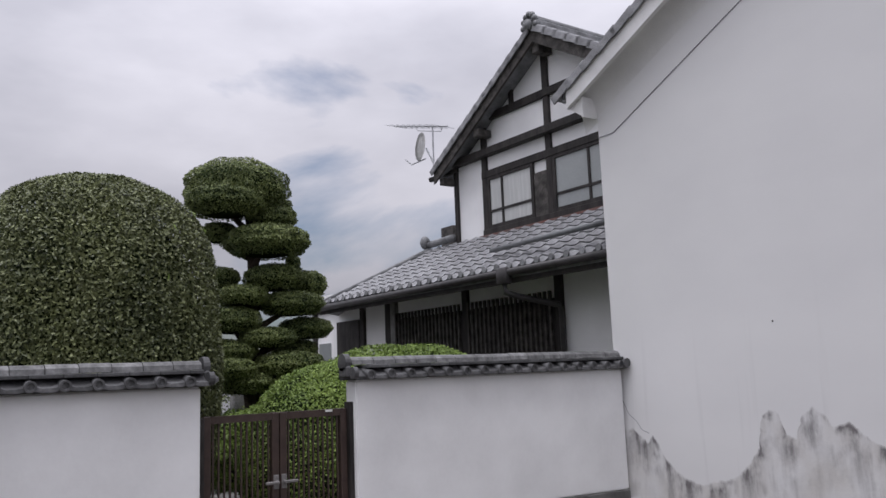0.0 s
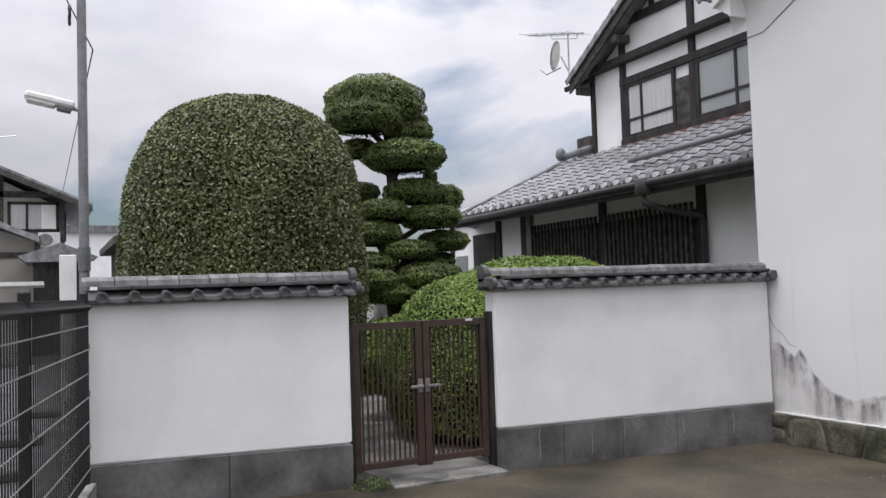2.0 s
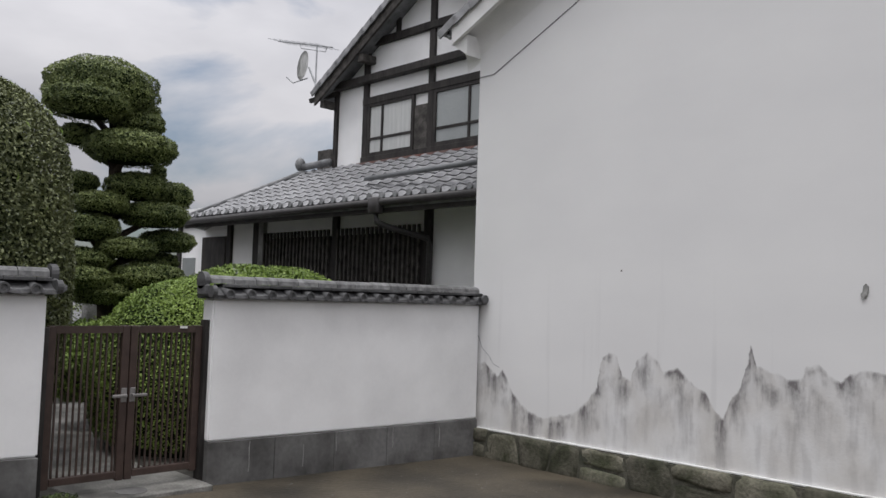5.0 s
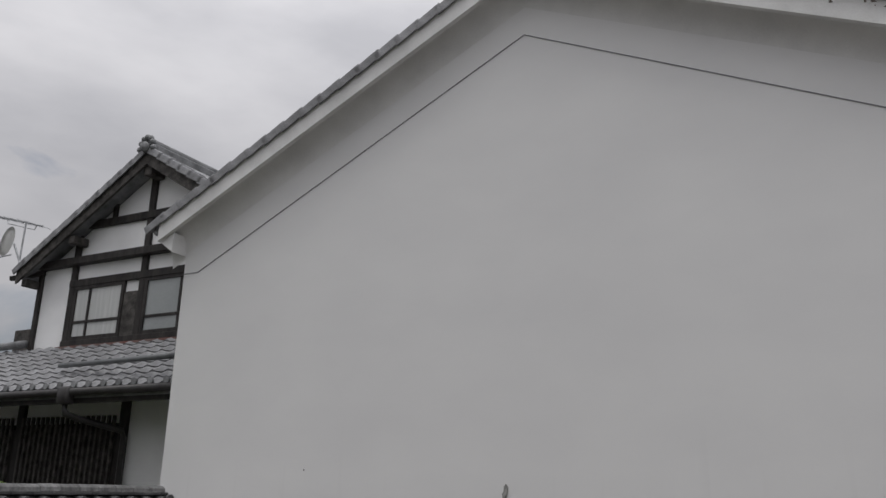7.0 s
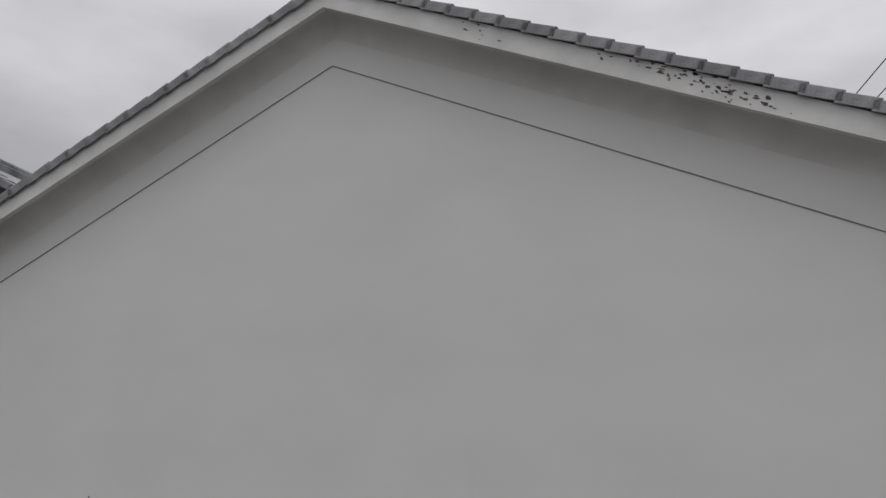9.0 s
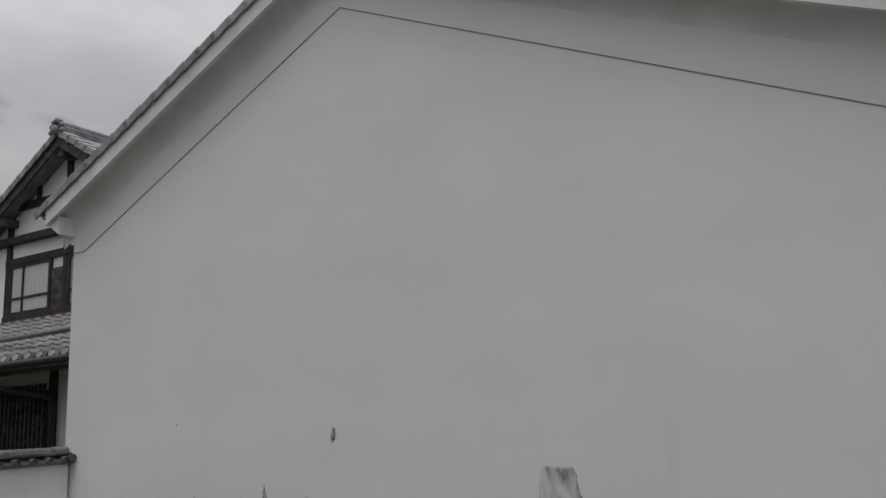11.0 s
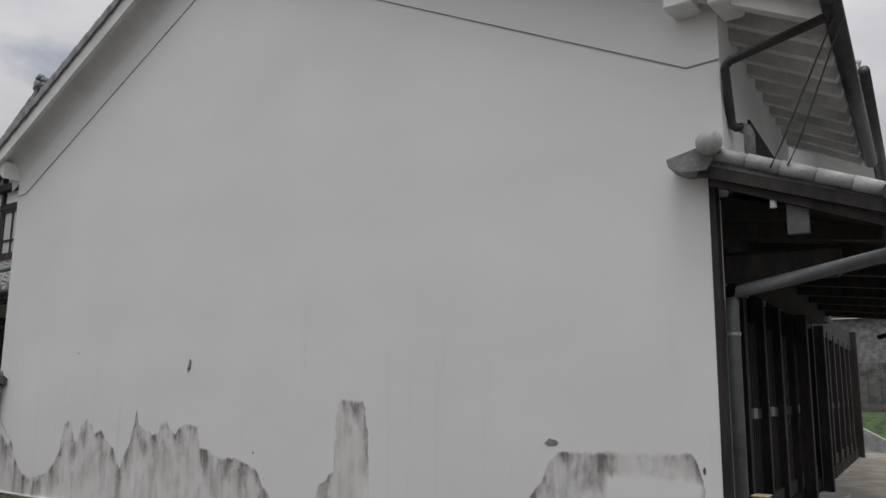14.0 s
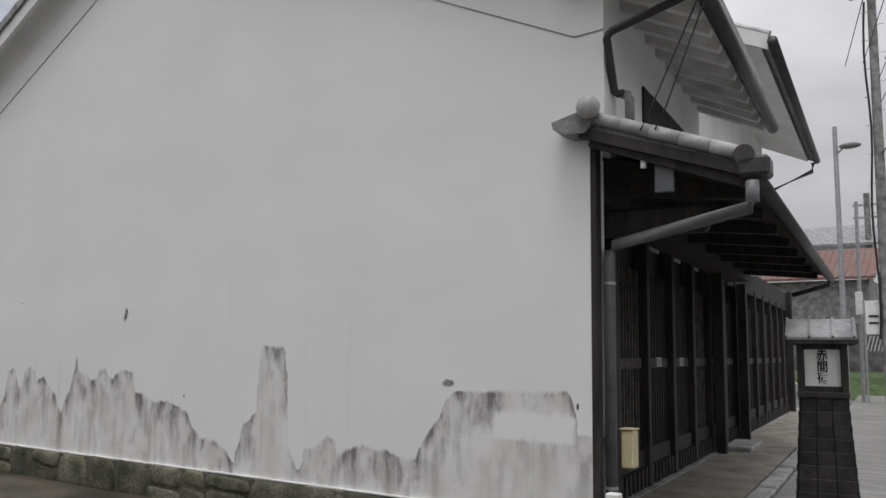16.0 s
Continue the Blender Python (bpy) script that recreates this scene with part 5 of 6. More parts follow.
for j in range(4):
    r = 0.25 * j / 3
    ring.append([bm.verts.new((r * math.cos(t), r * math.sin(t) * 1.05, r * r * 0.9)) for t in np.linspace(0, 2 * math.pi, 20, endpoint=False)] if j else [bm.verts.new((0, 0, 0))])
for k in range(20):
    bm.faces.new((ring[0][0], ring[1][k], ring[1][(k + 1) % 20]))
    for j in (1, 2):
        bm.faces.new((ring[j][k], ring[j + 1][k], ring[j + 1][(k + 1) % 20], ring[j][(k + 1) % 20]))
bmesh.ops.solidify(bm, geom=bm.faces[:], thickness=0.012)
part("reflector", bm, "white_paint", dish, smooth=True, m=look((-5.66, 1.45, 5.69), (-4.7, 2.2, 5.4)))
part("feed_arm", tube(B(), [(-5.58, 1.45, 5.46), (-5.82, 1.3, 5.38), (-5.95, 1.25, 5.5)], 0.012, 8), "steel", dish)
part("bracket", tube(B(), [(-5.6, 1.48, 5.66), (-5.45, 1.5, 5.4), (-5.3, 1.5, 5.15)], 0.018, 8), "steel", dish)

# ---- mesh fence on its kerb, and the car park beyond ----
FD = Vector((1, -0.183, 0)).normalized()
F0 = Vector((0.19, -6.53, 0))


def on_fence(s, z, off=0.0):
    p = F0 + FD * s + Vector((0.196, 0.98, 0)) * off
    return (p.x, p.y, z)


kerb = thing("fence_kerb", "low grey concrete kerb wall carrying the fence", "kerb", on_fence(3, 0))
bm = bar(B(), on_fence(-0.02, 0.18), on_fence(6.5, 0.18), 0.13, 0.42)
part("kerb_wall", bm, "kerb", kerb)
fence = thing("mesh_fence", "black welded wire fence with steel posts on a kerb", "fence", on_fence(3, 0.4))
for s in (0.0, 1.78, 3.78, 5.78):
    part("post", tube(B(), [on_fence(s, 0.3), on_fence(s, 1.67)], 0.03, 12), "fence", fence)
    part("post_cap", ball(B(), on_fence(s, 1.672), (0.032, 0.032, 0.02), 2), "fence", fence)
    for z in (0.62, 0.98, 1.3):
        part("clamp", tube(B(), [on_fence(s - 0.01, z), on_fence(s - 0.01, z + 0.035)], 0.036, 12), "wire", fence)
bm = B()
pts = [on_fence(0, 0.42, 0.03), on_fence(0, 1.56, 0.03), on_fence(0, 1.585, 0.06), on_fence(0, 1.60, 0.03), on_fence(0, 1.635, -0.01), on_fence(0, 1.61, -0.03), on_fence(0, 1.58, 0.0)]
for a, b in zip(pts, pts[1:]):
    bar(bm, a, b, 0.0055, 0.0055, (0.3, 0.5, 0.2))
wire_mesh = mesh_of("mesh_wire", bm, "fence")
for k in range(int(6.3 / 0.05)):
    shared("mesh_wire", wire_mesh, fence, Matrix.Translation(FD * (0.04 + k * 0.05)))
for z in (0.50, 0.66, 0.82, 0.98, 1.14, 1.30, 1.46):
    part("cross_wire", tube(B(), [on_fence(0.03, z, 0.037), on_fence(6.3, z, 0.037)], 0.0045, 6), "wire", fence)
for z in (1.60, 1.63):
    part("top_wire", tube(B(), [on_fence(0.03, z, 0.0), on_fence(6.3, z, 0.0)], 0.006, 6), "fence", fence)
for x, y, a in ((-2.4, -7.3, 0.12), (-0.6, -7.55, 0.12), (-4.4, -7.1, 0.12), (-6.8, -6.9, 0.12), (1.0, -7.75, 0.12)):
    bm = box(B(), (-0.3, -0.075, 0), (0.3, 0.075, 0.11), 0.025)
    tagged(part("wheel_stop", bm, "concrete", m=pose(x, y, -0.02, 0, 0, 80)), "grey concrete wheel stop on asphalt", "wheel stop", "car park wheel stops")

car = thing("white_car", "white parked car seen through the mesh fence", "car", (-1.6, -9.0, 0))
bm = B()
prof = [(-2.1, 0.32), (-2.15, 0.75), (-1.9, 0.98), (-1.2, 1.05), (-0.45, 1.5), (0.9, 1.52), (1.6, 1.1), (2.0, 0.95), (2.1, 0.4), (1.9, 0.28), (-1.9, 0.28)]
prism(bm, [(x, -0.82, z) for x, z in prof], (0, 1.64, 0))
bmesh.ops.bevel(bm, geom=bm.edges[:], offset=0.07, segments=2, affect="EDGES")
CM = pose(-1.75, -9.05, 0, 0, 0, 8)
part("body", bm, "white_paint", car, smooth=True, m=CM)
part("side_window", box(B(), (-0.4, 0.80, 1.08), (0.85, 0.835, 1.42), 0.02), "glass", car, m=CM)
for x in (-1.3, 1.3):
    wh = part("wheel", tube(B(), [(x, 0.66, 0.31), (x, 0.86, 0.31)], 0.31, 20), "rubber", car, "black tyre", m=CM)
    part("rim", tube(B(), [(x, 0.865, 0.31), (x, 0.875, 0.31)], 0.2, 16), "steel", wh, m=CM)
part("sticker", box(B(), (-0.1, 0.835, 0.62), (0.1, 0.845, 0.82), 0.004), "yellow", car, "yellow sticker", m=CM)

post = thing("white_board_post", "narrow white board standing behind the fence", "post", (-0.9, -6.62, 0))
part("board", box(B(), (-0.93, -6.665, -0.02), (-0.90, -6.54, 2.0), 0.005), "white_paint", post)

# ---- street lamp on a steel pole ----
lamp = thing("street_lamp", "grey steel pole with a flat white street lamp arm", "street lamp", (-5.0, -6.14, 0))
part("pole", tube(B(), [(-5, -6.14, -0.02), (-5, -6.14, 6.0)], 0.065, 14, 0.055), "lamp_pole", lamp)
part("sleeve", tube(B(), [(-5, -6.14, 2.0), (-5, -6.14, 2.3)], 0.075, 14), "pipe", lamp)
part("arm", tube(B(), [(-5, -6.14, 4.05), (-4.99, -6.3, 4.09)], 0.03, 10), "steel", lamp)
TILT = pose(-5, -6.22, 4.05, -11, 0, 0)
part("head", box(B(), (-0.12, -0.60, 0.0), (0.12, -0.02, 0.10), 0.03), "white_paint", lamp, "flat white lamp head", m=TILT)
part("lens", box(B(), (-0.10, -0.57, -0.028), (0.10, -0.24, 0.004), 0.012), "paper", lamp, "frosted lens", m=TILT)
part("ballast", box(B(), (-0.09, -0.22, -0.045), (0.09, -0.05, 0.004), 0.012), "lamp_pole", lamp, "grey ballast housing", m=TILT)
lamp.location.y -= 0.19
part("insulator_coil", tube(B(), [(-5 + 0.1 * math.cos(t), -6.47, 5.28 + 0.12 * math.sin(t)) for t in np.linspace(0, 6.28, 14)], 0.018, 6), "cable", lamp, "coil of black cable")
for i, (a, b) in enumerate((((-5, -6.14, 5.9), (-16, -16, 8.5)), ((-5, -6.2, 4.86), (-25.5, -6.25, 5.5)), ((-5, -6.2, 4.86), (-5, -6.95, 6.4)))):
    mid = [Vector(a).lerp(Vector(b), k / 8) - Vector((0, 0, 0.5 * math.sin(math.pi * k / 8))) for k in range(9)] if i < 1 else [a, b]
    tagged(part("overhead_wire", tube(B(), mid, 0.009, 5), "cable"), "thin sagging overhead wire", "wire", "overhead wires")

# ---- neighbour's house beyond the car park: gable towards the yard ----
nb = thing("neighbour_house", "two-storey beige house with dark timber bands and grey roof", "house", (-28, -9, 0))
NX, NA, NZ = -26.0, -8.45, 7.45
for (y0, y1, z1) in ((-12.6, -5.45, 5.6),):
    part("wall", prism(B(), [(NX, y0, 0), (NX, y1, 0), (NX, y1, z1), (NX, NA, NZ - 0.15), (NX, y0, z1)], (-8, 0, 0)), "beige", nb)
for y1, z1 in ((-4.55, 5.52), (-13.0, 5.2)):
    part("roof", prism(B(), [(NX + 0.9, NA, NZ), (NX + 0.9, y1, z1), (NX + 0.9, y1, z1 + 0.22), (NX + 0.9, NA, NZ + 0.24)], (-9.6, 0, 0)), "tile", nb)
    part("bargeboard", prism(B(), [(NX + 0.95, NA, NZ - 0.12), (NX + 0.95, y1, z1 - 0.12), (NX + 0.95, y1, z1 + 0.12), (NX + 0.95, NA, NZ + 0.12)], (-0.06, 0, 0)), "timber_grey", nb)
part("ridge_end", ball(B(), (NX + 0.9, NA, NZ + 0.32), (0.15, 0.18, 0.22), 2), "tile", nb)
for y0, y1, z0, z1 in ((-12.6, -5.45, 6.05, 6.3), (-7.55, -7.38, 3.5, 7.0), (-10.2, -10.05, 3.5, 6.6), (-5.6, -5.45, 0, 5.9)):
    part("timber_band", box(B(), (NX - 0.02, y0, z0), (NX + 0.06, y1, z1)), "timber_grey", nb)
for y0, y1 in ((-7.26, -5.62), (-11.4, -10.3)):
    w = part("window", box(B(), (NX, y0, 4.72), (NX + 0.03, y1, 5.82)), "curtain", nb, "white-curtained window")
    for a, b, c, d in ((y0, y0 + 0.1, 4.68, 5.85), (y1 - 0.1, y1, 4.68, 5.85), (y0, y1, 5.77, 5.88), (y0, y1, 4.66, 4.78), ((y0 + y1) / 2 - 0.25, (y0 + y1) / 2 - 0.17, 4.72, 5.82)):
        part("frame", box(B(), (NX + 0.02, a, c), (NX + 0.08, b, d)), "timber", w)
part("shutter", box(B(), (NX + 0.06, -6.2, 4.79), (NX + 0.1, -5.73, 5.76)), "paper", nb, "white blind")
part("side_window", box(B(), (NX - 2.0, -5.46, 4.4), (NX - 0.8, -5.38, 5.6)), "timber", nb)
ac = part("air_conditioner", box(B(), (NX + 0.05, -6.3, 4.02), (NX + 0.40, -5.6, 4.62), 0.02), "white_paint", nb, "white outdoor air-conditioner unit")
part("fan_grille", tube(B(), [(NX + 0.40, -6.07, 4.32), (NX + 0.42, -6.07, 4.32)], 0.24, 18), "kerb", ac)
PA = -8.15
for y1, z1 in ((-6.25, 4.02), (-10.8, 3.75)):
    part("porch_roof", prism(B(), [(NX + 3.2, PA, 4.95), (NX + 3.2, y1, z1), (NX + 3.2, y1, z1 + 0.2), (NX + 3.2, PA, 5.17)], (-3.2, 0, 0)), "tile", nb)
part("porch_wall", prism(B(), [(NX + 2.4, -10.4, 0), (NX + 2.4, -6.2, 0), (NX + 2.4, -6.2, 4.0), (NX + 2.4, PA, 4.85), (NX + 2.4, -10.4, 3.8)], (-2.3, 0, 0)), "beige", nb)
for y in (-10.2, -7.9, -6.3):
    part("porch_post", box(B(), (NX + 2.4, y - 0.09, 0), (NX + 2.48, y + 0.09, 4.3)), "timber_grey", nb)
part("porch_beam", box(B(), (NX + 2.4, -10.4, 3.5), (NX + 2.47, -6.2, 3.7)), "timber_grey", nb)
part("entry_roof", prism(B(), [(NX + 5.2, -5.65, 3.85), (NX + 5.2, -4.6, 3.35), (NX + 5.2, -5.0, 3.2), (NX + 5.2, -6.6, 3.2), (NX + 5.2, -6.8, 3.4)], (-2.6, 0, 0)), "tile", nb)
part("entry", box(B(), (NX + 2.8, -6.4, 0), (NX + 4.8, -5.1, 3.25)), "timber", nb, "dark entrance porch")
part("carport_roof", box(B(), (NX + 5.5, -7.6, 2.32), (NX + 9.5, -6.1, 2.43)), "white_paint", nb, "thin white carport roof")
part("antenna", tube(B(), [(NX - 1, -7.6, 7.2), (NX - 1, -7.6, 8.7)], 0.03, 6), "steel", nb)
part("antenna_boom", tube(B(), [(NX - 1, -8.3, 8.55), (NX - 1, -7.0, 8.75)], 0.025, 6), "steel", nb)
nb.location += Vector((0, -0.75, 0))
nb.scale = (1, 1, 0.88)
shed = thing("dark_shed", "dark tiled low roofed shed behind the dome hedge", "shed", (-14, -4.3, 0))
part("roof", prism(B(), [(-11.5, -5.55, 2.9), (-11.5, -4.1, 3.5), (-11.5, -2.6, 2.9), (-11.5, -2.6, 2.75), (-11.5, -5.55, 2.75)], (-5, 0, 0)), "timber_grey", shed)
part("wall", box(B(), (-16, -5.3, 0), (-11.8, -2.9, 2.8)), "timber", shed)
wh = thing("white_far_house", "pale far building with a flat roof", "building", (-46, -8, 0))
part("wall", box(B(), (-50, -8.0, 0), (-46, -2.2, 5.6)), "plaster", wh)
part("roof", box(B(), (-50.3, -8.2, 5.6), (-45.7, -2.0, 6.0)), "tile", wh)
pine = thing("cloud_pruned_pine", "small pine clipped into green layered pads", "tree", (-17.5, -8.6, 0))
part("trunk", tube(B(), [(-17.5, -8.6, 0), (-17.4, -8.4, 1.8), (-17.5, -8.35, 3.5)], 0.12, 8, 0.06), "bark", pine)
for dy, z, r in ((0.25, 3.55, 0.46), (0.42, 3.08, 0.5), (-0.05, 2.95, 0.42), (0.15, 2.55, 0.55), (0.05, 2.15, 0.5)):
    c = (-17.5, -8.6 + dy, z)
    p, nrm = blob_points(int(9000 * r), c, (r, r, r * 0.55), 1.0, -0.8, 0.08)
    foliage("foliage_pad", [leaves(p, nrm, 0.08, 0.03, 0.6, 0.05)], "moss", pine, "", [(c, (r * 0.92, r * 0.92, r * 0.49))])
pine.location += Vector((0, -0.6, -0.35))
hd = thing("boxed_hedge", "clipped dark hedge along the car park", "hedge", (-18, -9.0, 0))
p, nrm = blob_points(9000, (-18.2, -10.4, 0.62), (0.8, 2.3, 0.66), 3.0, -0.9, 0.03)
foliage("crown", [leaves(p, nrm, 0.10, 0.05, 0.6, 0.06)], "holly", hd, "", [((-18.2, -10.4, 0.62), (0.7, 2.1, 0.58))])
low = thing("boundary_rail", "low dark timber boundary fence at the car park's end", "fence", (-12, -6.3, 0))
for z in (0.6, 1.0, 1.4):
    part("rail", box(B(), (-15, -6.5 , z), (-14.9, -4.9, z + 0.14)), "timber_grey", low)
for y in (-6.5, -5.7, -4.95):
    part("post", box(B(), (-15.02, y, -0.02), (-14.88, y + 0.12, 1.7)), "timber", low)

# ---- street side ----
meter = thing("meter_box", "cream plastic meter box on the corner post", "meter box", (9.95, 0.35, 0.6))
part("case", box(B(), (9.735, 0.26, 0.66), (9.83, 0.36, 0.925), 0.01), "cream", meter)
part("lid", box(B(), (9.73, 0.25, 0.925), (9.835, 0.37, 0.937), 0.004), "cream", meter)
stub = thing("white_stub_post", "short white plastic post at the building's corner", "post", (9.85, -0.1, 0.1))
part("post", box(B(), (9.80, -0.16, 0.05), (9.89, -0.08, 0.55), 0.008), "white_paint", stub)

lx, ly = 10.70, 2.3
sign = thing("lantern_sign", "black shingled street lantern with a white lettered panel", "sign", (lx, ly, 0.1))
LM = pose(lx, ly, 0, 0, 0, 10) @ Matrix.Diagonal((0.88, 0.88, 1, 1))
bm = B()
for z0, z1, w0, w1 in ((0.10, 1.13, 0.36, 0.24),):
    q = [[bm.verts.new((sx * w, sy * w, z)) for sx, sy in ((-1, -1), (1, -1), (1, 1), (-1, 1))] for z, w in ((z0, w0 * 0.72), (z1, w1 * 0.82))]
    for i in range(4):
        bm.faces.new((q[0][i], q[0][(i + 1) % 4], q[1][(i + 1) % 4], q[1][i]))
part("base", bm, "timber", sign, m=LM)
for r in range(9):
    z = 0.14 + r * 0.108
    w = 0.262 - 0.062 * r / 8
    for sgn in range(4):
        for c in range(3):
            bm = box(B(), (-w + 2 * w * c / 3 + 0.004, -w - 0.016, z), (-w + 2 * w * (c + 1) / 3 - 0.004, -w + 0.004, z + 0.112), 0.003)
            part("shingle", bm, "shingle", sign, m=LM @ Matrix.Rotation(math.pi / 2 * sgn, 4, "Z"))
part("collar", box(B(), (-0.225, -0.225, 1.12), (0.225, 0.225, 1.17), 0.006), "timber", sign, m=LM)
part("light_box", box(B(), (-0.155, -0.155, 1.17), (0.155, 0.155, 1.55)), "paper", sign, "white translucent panel box", m=LM)
for sx in (-1, 1):
    for sy in (-1, 1):
        part("corner_post", box(B(), (sx * 0.19 - 0.03, sy * 0.19 - 0.03, 1.17), (sx * 0.19 + 0.03, sy * 0.19 + 0.03, 1.58), 0.003), "timber", sign, m=LM)
for z in (1.17, 1.52):
    part("panel_rail", box(B(), (-0.19, -0.185, z), (0.19, -0.157, z + 0.045)), "timber", sign, m=LM)
for s in (-1, 1):
    part("roof", prism(B(), [(-0.30, 0, 1.76), (0.30, 0, 1.76), (0.30, s * 0.30, 1.60), (-0.30, s * 0.30, 1.60)], (0, 0, 0.02)), "tile", sign, m=LM)
    for x in (-0.30, -0.10, 0.10, 0.28):
        part("roof_batten", bar(B(), (x, 0, 1.785), (x, s * 0.31, 1.622), 0.022, 0.02), "tile", sign, m=LM)
    part("eaves_board", box(B(), (-0.31, s * 0.29 - 0.012, 1.565), (0.31, s * 0.29 + 0.012, 1.60)), "timber", sign, m=LM)
part("ceiling", box(B(), (-0.28, -0.28, 1.56), (0.28, 0.28, 1.585)), "timber", sign, m=LM)
for i, ch in enumerate("赤間宿"):
    cu = bpy.data.curves.new("letter", "FONT")
    cu.body, cu.size, cu.align_x, cu.extrude, cu.offset = ch, 0.100, "CENTER", 0.001, 0.0022
    tmp = bpy.data.objects.new("letter", cu)
    me = bpy.data.meshes.new_from_object(tmp)
    me.materials.append(M["ink"])
    me.transform(LM @ pose(0, -0.159, 1.436 - i * 0.094, 90, 0, 0))
    under(new("letter", me), sign)
    bpy.data.objects.remove(tmp)

# poles and wires along the street
pole = thing("utility_pole", "tall grey concrete utility pole with steps and cables", "utility pole", (8.9, 22, 0))
part("pole", tube(B(), [(8.90, 22, 0.1), (8.92, 22, 13.5)], 0.17, 14, 0.12), "kerb", pole)
for k in range(24):
    z = 2.2 + 0.45 * k
    part("step_bolt", tube(B(), [(8.91, 22, z), (8.91 + (0.32 if k % 2 else -0.32), 22, z)], 0.014, 6), "steel", pole)
for z in (12.6,):
    part("cross_arm", box(B(), (8.3, 21.95, z), (9.5, 22.05, z + 0.08)), "steel", pole)
part("cable_run", tube(B(), [(8.70 + 0.05 * math.sin(k), 21.9, 2 + k * 0.8) for k in range(14)], 0.035, 6), "cable", pole, "black cable run down the pole")
lamp2 = thing("street_lamp", "tall grey lamp post with a curved street lamp head", "street lamp", (7.71, 22, 0))
part("pole", tube(B(), [(7.72, 22, 0.1), (7.71, 22, 8.6)], 0.09, 12, 0.07), "steel", lamp2)
part("head", ball(B(), (8.12, 22, 7.95), (0.32, 0.14, 0.1), 3), "kerb", lamp2, "grey oval lamp head", True)
part("arm", tube(B(), [(7.71, 22, 7.7), (7.9, 22, 7.88)], 0.03, 8), "steel", lamp2)
pole2 = thing("thin_post", "slim pale post with a small box", "post", (8.13, 22.6, 0))
part("post", tube(B(), [(8.10, 22.4, 0.1), (8.15, 22.4, 6.25)], 0.055, 10), "steel", pole2)
part("box", box(B(), (8.02, 22.25, 2.75), (8.22, 22.35, 3.45), 0.01), "white_paint", pole2, "white control box")
far = thing("utility_pole", "distant utility pole with cross arms", "utility pole", (5.6, 44, 0))
part("pole", tube(B(), [(5.6, 44, 0), (5.6, 44, 10.4)], 0.16, 10), "kerb", far)
for z in (9.0, 9.7):
    part("cross_arm", box(B(), (4.9, 43.9, z), (7.2, 44.0, z + 0.12)), "steel", far)
for dx, z in ((-0.8, 10.5), (-0.3, 10.5), (0.3, 10.5), (0.8, 10.5), (0.1, 9.9), (0.15, 9.2), (0.3, 8.2), (0.1, 7.6)):
    a, b = Vector((8.9 + dx, 22, z)), Vector((20.6 + dx, -30, z + 0.4))
    mid = [a.lerp(b, k / 14) - Vector((0, 0, 1.1 * math.sin(math.pi * k / 14))) for k in range(15)]
    tagged(part("overhead_wire", tube(B(), mid, 0.012 if z > 9 else 0.02, 5), "cable"), "black overhead power line along the street", "wire", "overhead wires")

# buildings at the far end of the street
rb = thing("red_roof_shed", "low building with rusty red sheet roof at the street's end", "building", (4, 38, 0))
part("wall", box(B(), (1, 36, 0), (6.6, 42, 5.0)), "kerb", rb)
part("roof", prism(B(), [(0.6, 35.6, 5.0), (6.9, 35.6, 5.0), (6.9, 38.5, 6.6), (0.6, 38.5, 6.6)], (0, 0, 0.12)), "rust", rb)
for k in range(22):
    x = 0.7 + k * 0.29
    part("sheet_rib", bar(B(), (x, 35.6, 5.14), (x, 38.5, 6.74), 0.04, 0.03), "rust", rb)
up = thing("grey_roof_house", "grey-roofed building rising behind the red shed", "building", (3, 47, 0))
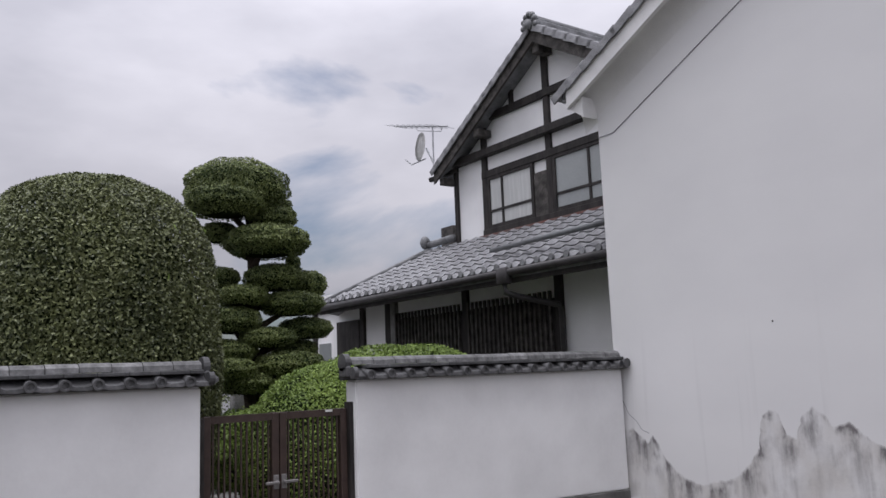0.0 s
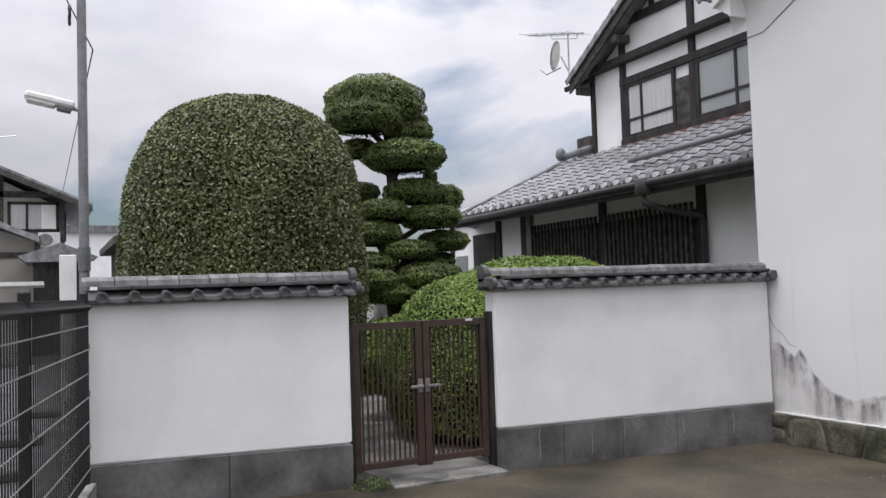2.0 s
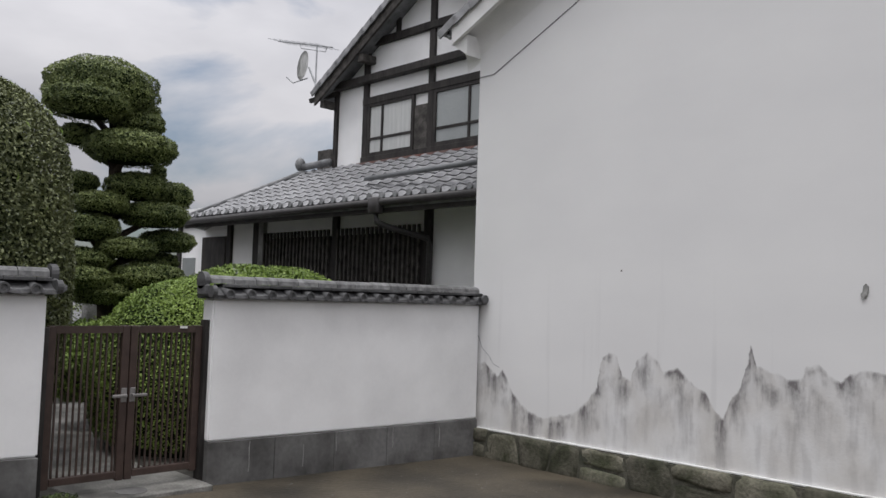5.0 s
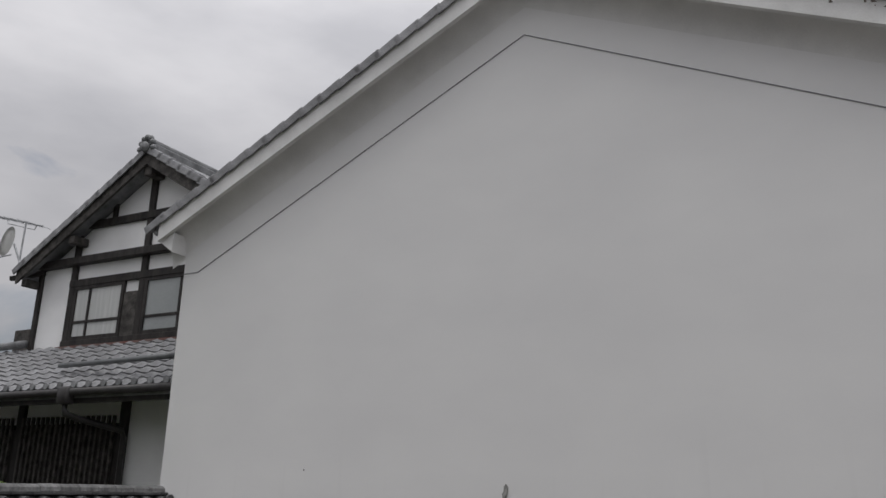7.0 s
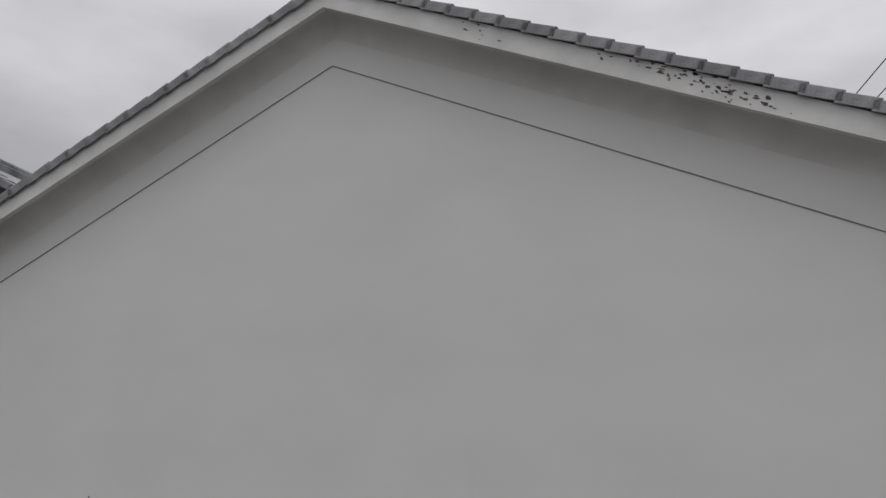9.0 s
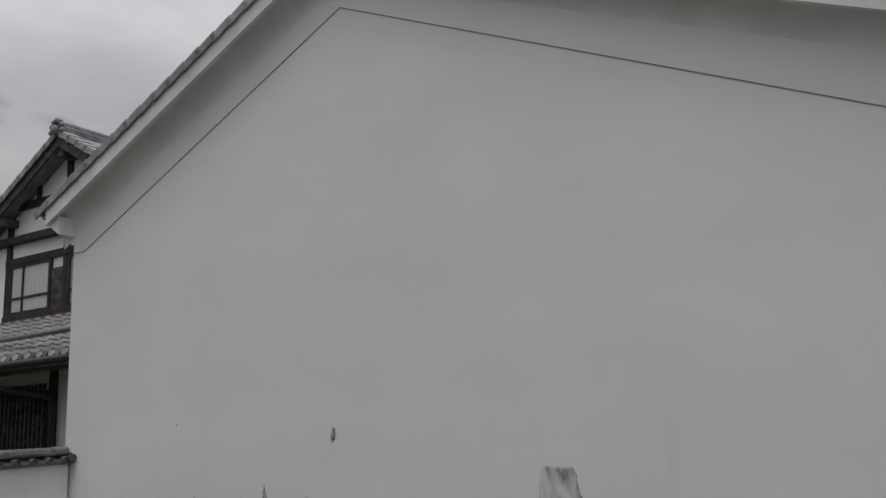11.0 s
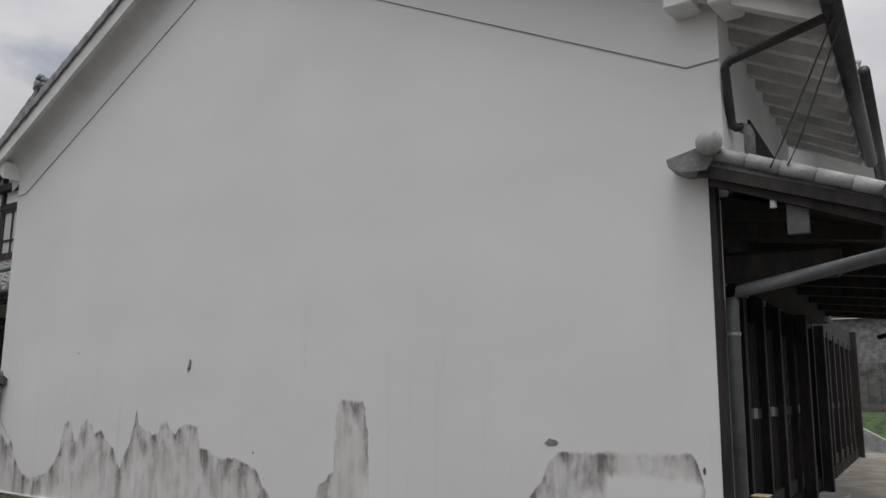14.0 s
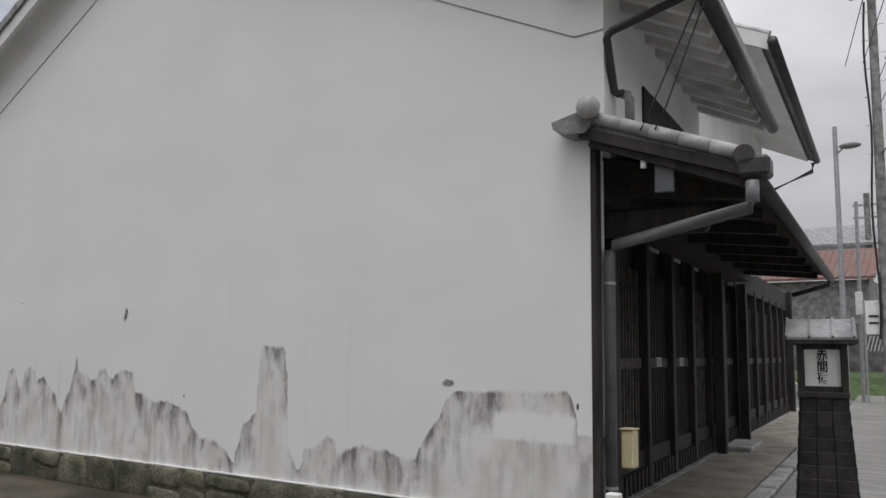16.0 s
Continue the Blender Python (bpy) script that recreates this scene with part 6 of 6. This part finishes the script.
part("wall", box(B(), (0, 44, 0), (5.9, 50, 7.6)), "plaster", up)
part("roof", prism(B(), [(-0.4, 43.5, 7.5), (6.4, 43.5, 7.5), (6.2, 46.5, 8.9), (0, 46.5, 8.9)], (0, 0, 0.15)), "tile", up)
bw = thing("block_wall", "grey block boundary wall across the street's end", "wall", (5, 34.7, 0))
for r in range(7):
    for k in range(14):
        part("block", box(B(), (0.5 + k * 0.5 + 0.004, 34.6, 0.85 + r * 0.3), (1.0 + k * 0.5 - 0.004, 34.8, 1.15 + r * 0.3 - 0.006), 0.008), "concrete", bw)
gs = thing("white_notice", "white framed notice with a lattice panel below", "sign", (8.5, 22, 0))
part("panel", box(B(), (8.30, 22.0, 2.15), (8.78, 22.05, 3.15), 0.01), "paper", gs)
for y in range(2):
    part("lettering_bar", box(B(), (8.40, 21.985, 2.45 + 0.2 * y), (8.66, 21.996, 2.52 + 0.2 * y)), "timber_grey", gs)
for k in range(5):
    part("lattice_slat", bar(B(), (8.30 + k * 0.1, 22.02, 1.65), (8.42 + k * 0.1, 22.02, 2.1), 0.02, 0.03, (0, 1, 0)), "white_paint", gs)
for x in (8.28, 8.80):
    part("leg", box(B(), (x - 0.03, 22, 0.1), (x + 0.03, 22.06, 3.2)), "steel", gs)
rw = thing("ramp_wall", "pale sloping ramp wall at the corner", "wall", (6.9, 19, 0.1))
part("ramp", prism(B(), [(6.5, 19, 0.1), (7.7, 19, 0.1), (7.7, 19, 0.3), (6.5, 19, 0.95)], (0, 0.25, 0)), "slab", rw)
# unseen houses added across the street (low, for light) and behind the viewer close the place
for x0, x1, y0, y1, h, lab in ((17.5, 24, -12, 14, 3.4, "unseen plain row of houses added across the street, kept low to let light in"), (-2, 14, -24, -18, 5.5, "unseen plain houses added behind the yard")):
    ob = thing("unseen_house", lab, "house", ((x0 + x1) / 2, (y0 + y1) / 2, 0))
    part("wall", box(B(), (x0, y0, 0), (x1, y1, h)), "beige", ob)
    part("roof", box(B(), (x0 - 0.4, y0 - 0.4, h), (x1 + 0.4, y1 + 0.4, h + 0.3), 0.1), "tile", ob)
